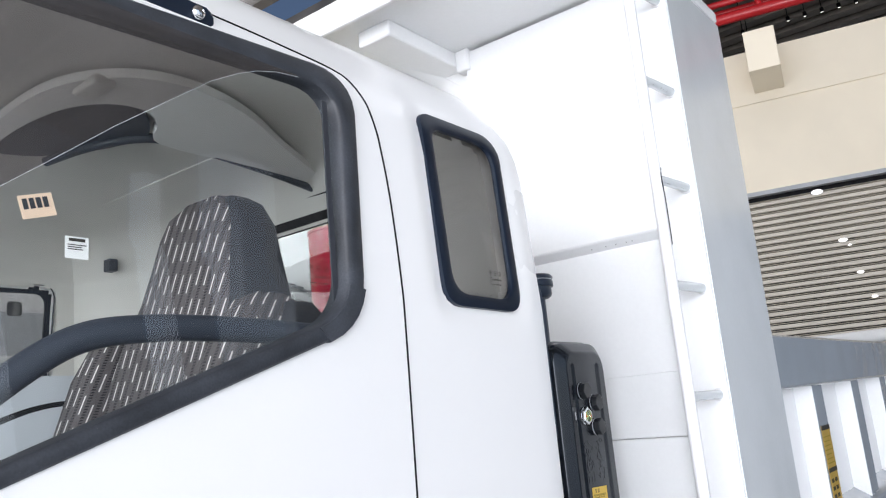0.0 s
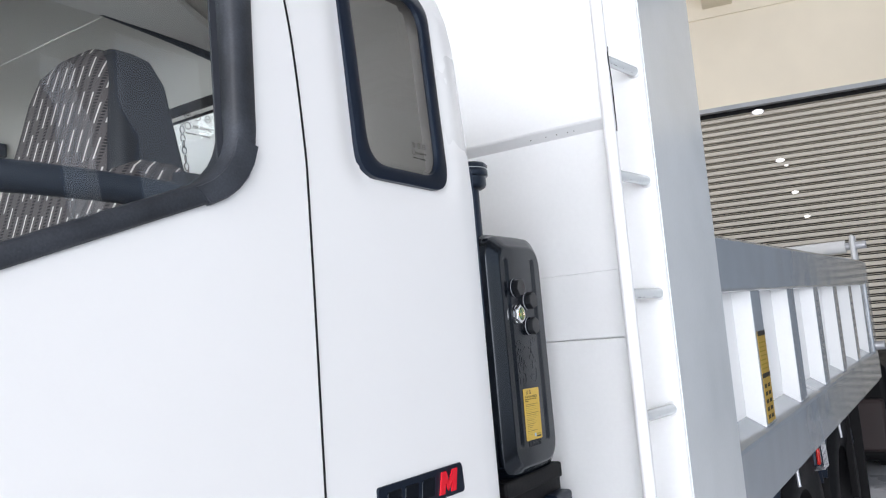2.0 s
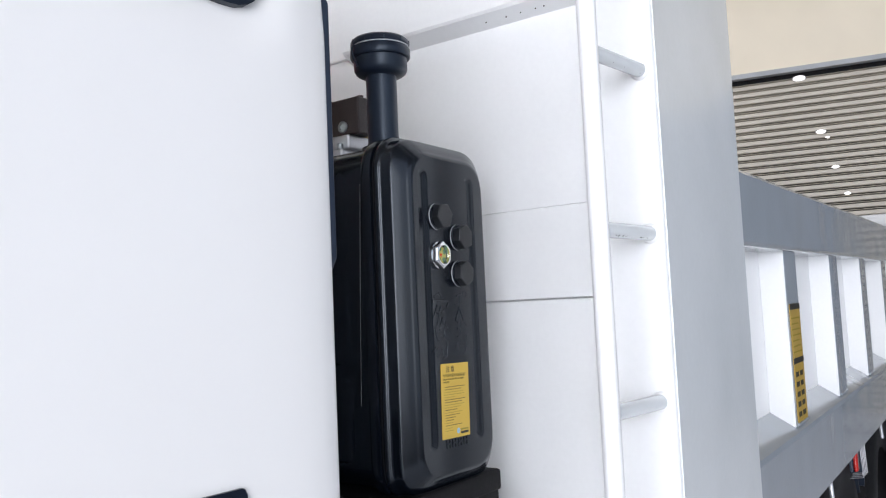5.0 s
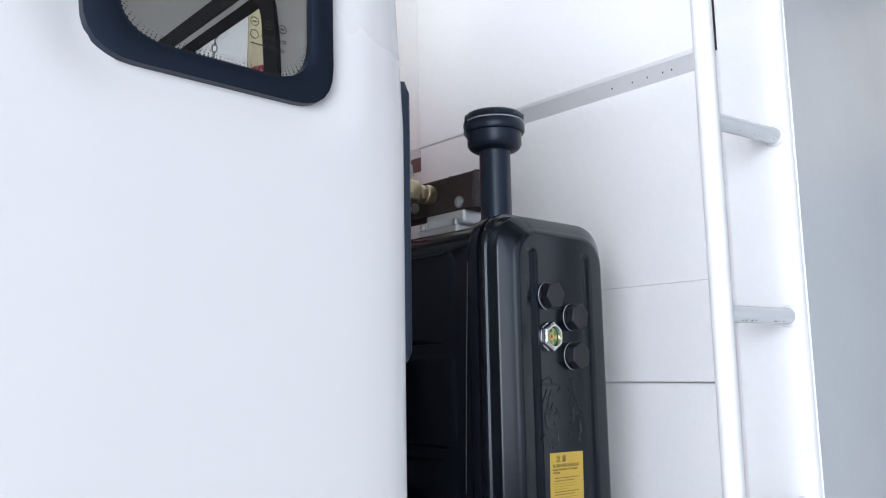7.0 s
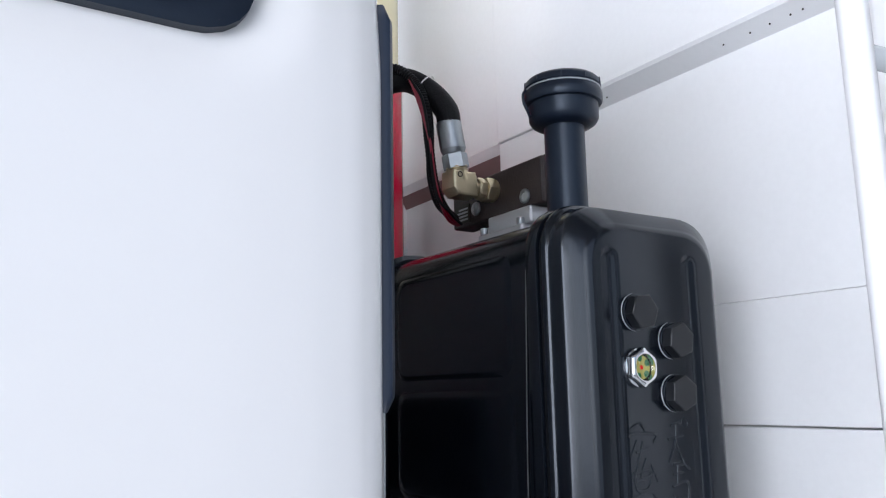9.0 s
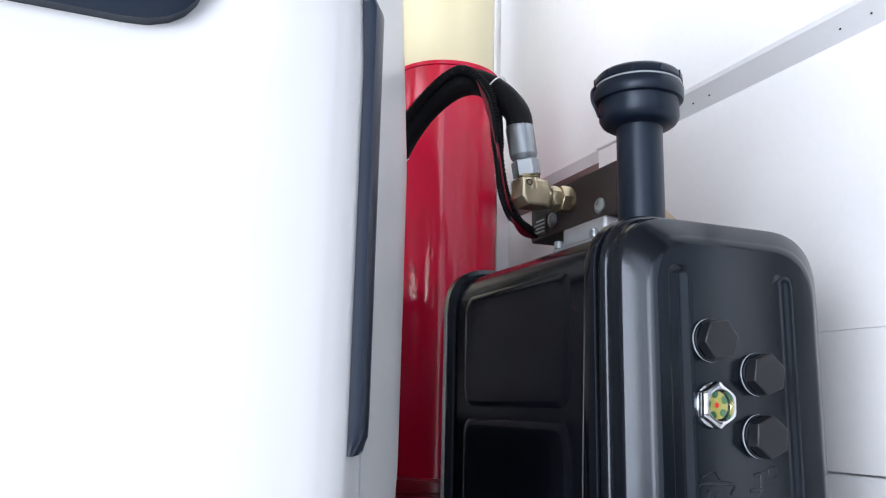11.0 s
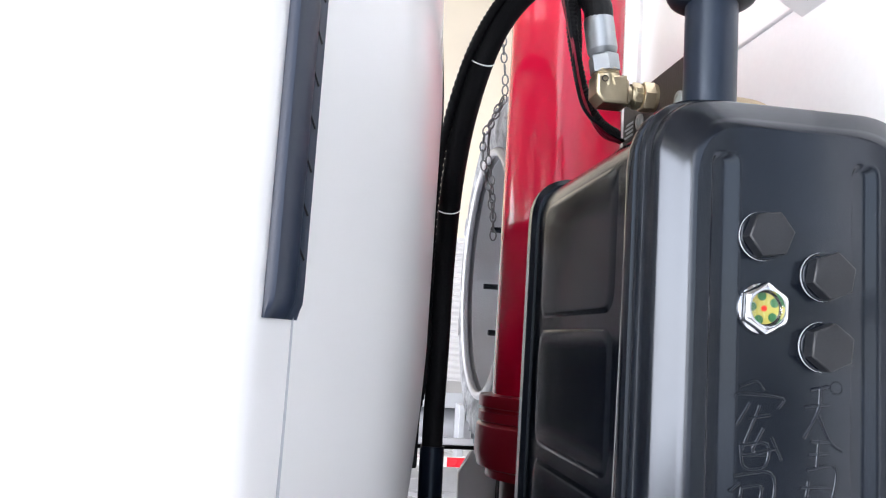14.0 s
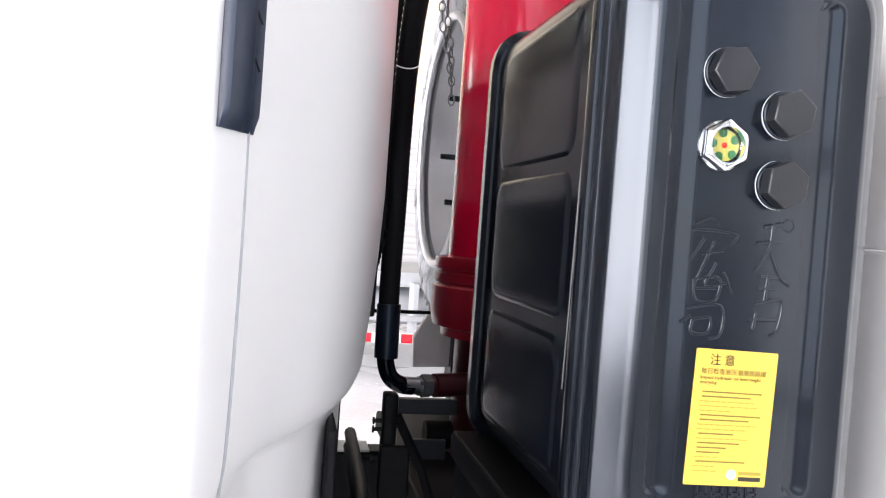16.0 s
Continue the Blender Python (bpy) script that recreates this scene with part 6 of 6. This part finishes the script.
guard0 = thing("mudguard", "dark plastic rear mudguard on a steel arm", "mudguard", (4.3, 0.92, 0.75), "mudguards")
arc = [(4.3 + 0.6 * math.cos(a), 0.5 + 0.6 * math.sin(a)) for a in (math.radians(20 + 10 * k) for k in range(15))]
bm = bmesh.new()
rows = [[bm.verts.new((x, y, z)) for x, z in arc] for y in (0.90, 1.16)]
for k in range(len(arc) - 1):
    bm.faces.new((rows[0][k], rows[0][k + 1], rows[1][k + 1], rows[1][k]))
part("blade", bm, PLASTIC_BLACK, guard0).modifiers.new("thick", "SOLIDIFY").thickness = 0.008
part("arm", box((4.28, 1.0, 1.085), (4.33, 1.66, 1.12), 0.004), CHASSIS, guard0)
copy_thing(guard0, Matrix.Translation((5.55, 0.92, 0.75)))
for x, z in ((4.0, 0.86), (5.3, 0.87)):
    part("drop_pin", tube([(x, 0.86, 0.98), (x - 0.02, 0.85, z)], 0.008, 8), ALUMINIUM, DUMP)
part("hanger", box((5.72, 0.86, 0.45), (5.76, 0.90, 0.99), 0.004), CHASSIS, DUMP)
part("hanger", box((5.72, 0.86, 0.945), (6.7, 0.90, 0.985), 0.004), CHASSIS, DUMP)

# ---------------------------------------------------------------- beyond the truck

# ribbed white door in the far wall
doorw = whole("door_1", box((-4, 13.9, 0), (9, 13.97, 3.4)), WALL_WHITE, "white ribbed roller door in the far wall", "door", "structure", smooth=False)
sl = box((-4, 13.87, 0.0), (9, 13.9, 0.075), 0.01, 1)
slm = mesh_of("slat", sl, WALL_WHITE)
for k in range(34):
    o = new("slat", slm)
    o.parent = doorw
    o.location = (0, 0, 0.1 * k)

# printed wall banner seen through the far cab window
BN = thing("wall_banner", "pale printed wall banner showing a plain white truck shape", "banner", (6.6, 13.98, 3.4))
part("sheet", box((5.2, 13.97, 3.4), (8.4, 13.985, 5.6), 0.002, 1), GREY_STEEL, BN, "pale grey printed sheet", smooth=False)
for x0, x1, z0, z1, mat in ((5.25, 8.35, 4.15, 5.55, WALL_WHITE), (6.05, 6.95, 4.2, 5.25, CAB_WHITE), (6.95, 8.2, 4.35, 5.1, LABEL_WHITE), (6.15, 6.55, 4.75, 5.1, VINYL), (6.3, 6.55, 4.08, 4.33, CHASSIS), (7.5, 7.75, 4.08, 4.33, CHASSIS)):
    part("printed_shape", prism(rounded([(x0, z0), (x1, z0), (x1, z1), (x0, z1)], 0.06, 3), 0.004, Matrix(((1, 0, 0, 0), (0, 0, -1, 13.968 - 0.004 * (mat is not WALL_WHITE) - 0.004 * (mat in (VINYL, CHASSIS))), (0, 1, 0, 0), (0, 0, 0, 1)))), mat, BN, smooth=False)

# a parked trailer with a striped side guard
TR = thing("parked_trailer", "parked white trailer with a red and white striped side guard", "trailer", (4.0, 9.0, 0.0))
part("deck", box((0.5, 8.6, 0.95), (10, 11.0, 1.10), 0.01), GREY_STEEL, TR)
part("tank_drum", tube([(1.6, 8.9, 0.72), (3.4, 8.9, 0.72)], 0.2, 18), ALUMINIUM, TR)
bar = part("side_guard", box((0.6, 8.30, 0.40), (9, 8.34, 0.50), 0.006), LABEL_WHITE, TR)
for k in range(16):
    part("red_stripe", box((0.9 + 0.5 * k, 8.292, 0.405), (1.1 + 0.5 * k, 8.301, 0.495)), BADGE_RED, bar, smooth=False)
part("guard_rail", box((0.6, 8.30, 0.62), (9, 8.34, 0.68), 0.006), ALUMINIUM, TR)
for x in (0.9, 3.0, 5.2, 7.4):
    part("guard_post", box((x, 8.34, 0.38), (x + 0.06, 8.62, 1.0), 0.006), GREY_STEEL, TR)
road_wheel(TR, 7.4, 9.1), road_wheel(TR, 8.6, 9.1)
for x in (7.4, 8.6, 0.9):
    part("leg", box((x - 0.05, 9.3, 0.0 if x < 2 else 0.45), (x + 0.05, 9.4, 0.96), 0.01), CHASSIS, TR)

# a dark vehicle parked behind the tipper
DV = thing("parked_dark_truck", "low dark truck chassis parked behind the tipper", "truck", (10.2, 2.2, 0.0))
part("body", box((8.3, 0.86, 0.20), (11.2, 3.3, 1.05), 0.06, 3), CHASSIS, DV)
part("bumper", box((8.2, 0.90, 0.30), (8.32, 3.25, 0.75), 0.03), BROWN_BLOCK, DV, "dark brown bumper")
road_wheel(DV, 9.3, 0.98), road_wheel(DV, 9.3, 3.18)

# a parked white truck seen through the cab
PT = thing("parked_truck", "small white parked truck on the far side of the hall", "truck", (9.5, 11.5, 0.0))
part("cab", box((8.0, 10.3, 0.75), (9.7, 12.2, 2.65), 0.16, 4), CAB_WHITE, PT)
part("windscreen", box((8.25, 10.27, 1.75), (9.3, 10.31, 2.35), 0.01), PLASTIC_BLACK, PT)
part("cargo_box", box((9.85, 10.2, 0.95), (14.0, 12.3, 3.1), 0.02), WALL_WHITE, PT)
part("frame", box((8.0, 10.7, 0.55), (14.0, 11.8, 0.95), 0.02), CHASSIS, PT)
for x in (8.7, 12.6):
    road_wheel(PT, x, 10.45), road_wheel(PT, x, 12.0)

# ---------------------------------------------------------------- roller shutter slats in the rear wall
SH = tagged(new("shutter", mesh_of("shutter", rear_box((-3.6, 0.16, 0), (3.6, 0.2, 4.46)), CHASSIS, False)), "greige metal roller shutter, closed", "shutter", kind="structure")
slat = bmesh.new()
for z0, z1, d0 in ((0.0, 0.055, 0.092), (0.068, 0.079, 0.100)):
    prof = [(0.155, z0), (d0 + 0.008, z0 + 0.002), (d0, z0 + 0.005), (d0, z1 - 0.004), (d0 + 0.008, z1), (0.155, z1)]
    vs = [[slat.verts.new((x, d, z)) for d, z in prof] for x in (-3.58, 3.58)]
    for k in range(len(prof)):
        slat.faces.new((vs[0][k], vs[0][(k + 1) % 6], vs[1][(k + 1) % 6], vs[1][k]))
    slat.faces.new(vs[0]), slat.faces.new(vs[1])
slat.transform(REAR)
slat_mesh = mesh_of("slat", slat, SLAT, angle=30)
for k in range(47):
    o = new("slat", slat_mesh)
    o.parent = SH
    o.location = (0, 0, 0.0935 * k)

# Glowing ovals stand in for lamps reflected in the glossy slats
def spot(lx, z, w, name="shutter_spot"):
    m = REAR @ Matrix.Translation((lx, 0.088, z)) @ pose(0, 0, 0, 90, 0, 0) @ Matrix.Diagonal((w, w * 0.48, 1, 1))
    t = thing("lamp_glint", "small glowing oval standing in for a lamp reflected in the shutter", "lamp", m.translation, "spot lamps on the shutter")
    part("rim", lathe([(0.5, 0.0), (0.5, 0.02), (0.44, 0.022), (0.42, 0.012)], m, 20), ALUMINIUM, t)
    part("lens", lathe([(0.43, 0.012), (0.3, 0.018), (0, 0.02)], m, 20), LAMP_GLOW, t)


for lx, z, w in ((0.785, 4.36, 0.17), (0.99, 3.63, 0.13), (1.06, 3.55, 0.06), (1.125, 3.16, 0.10), (1.235, 2.81, 0.09)):
    spot(lx, z, w)
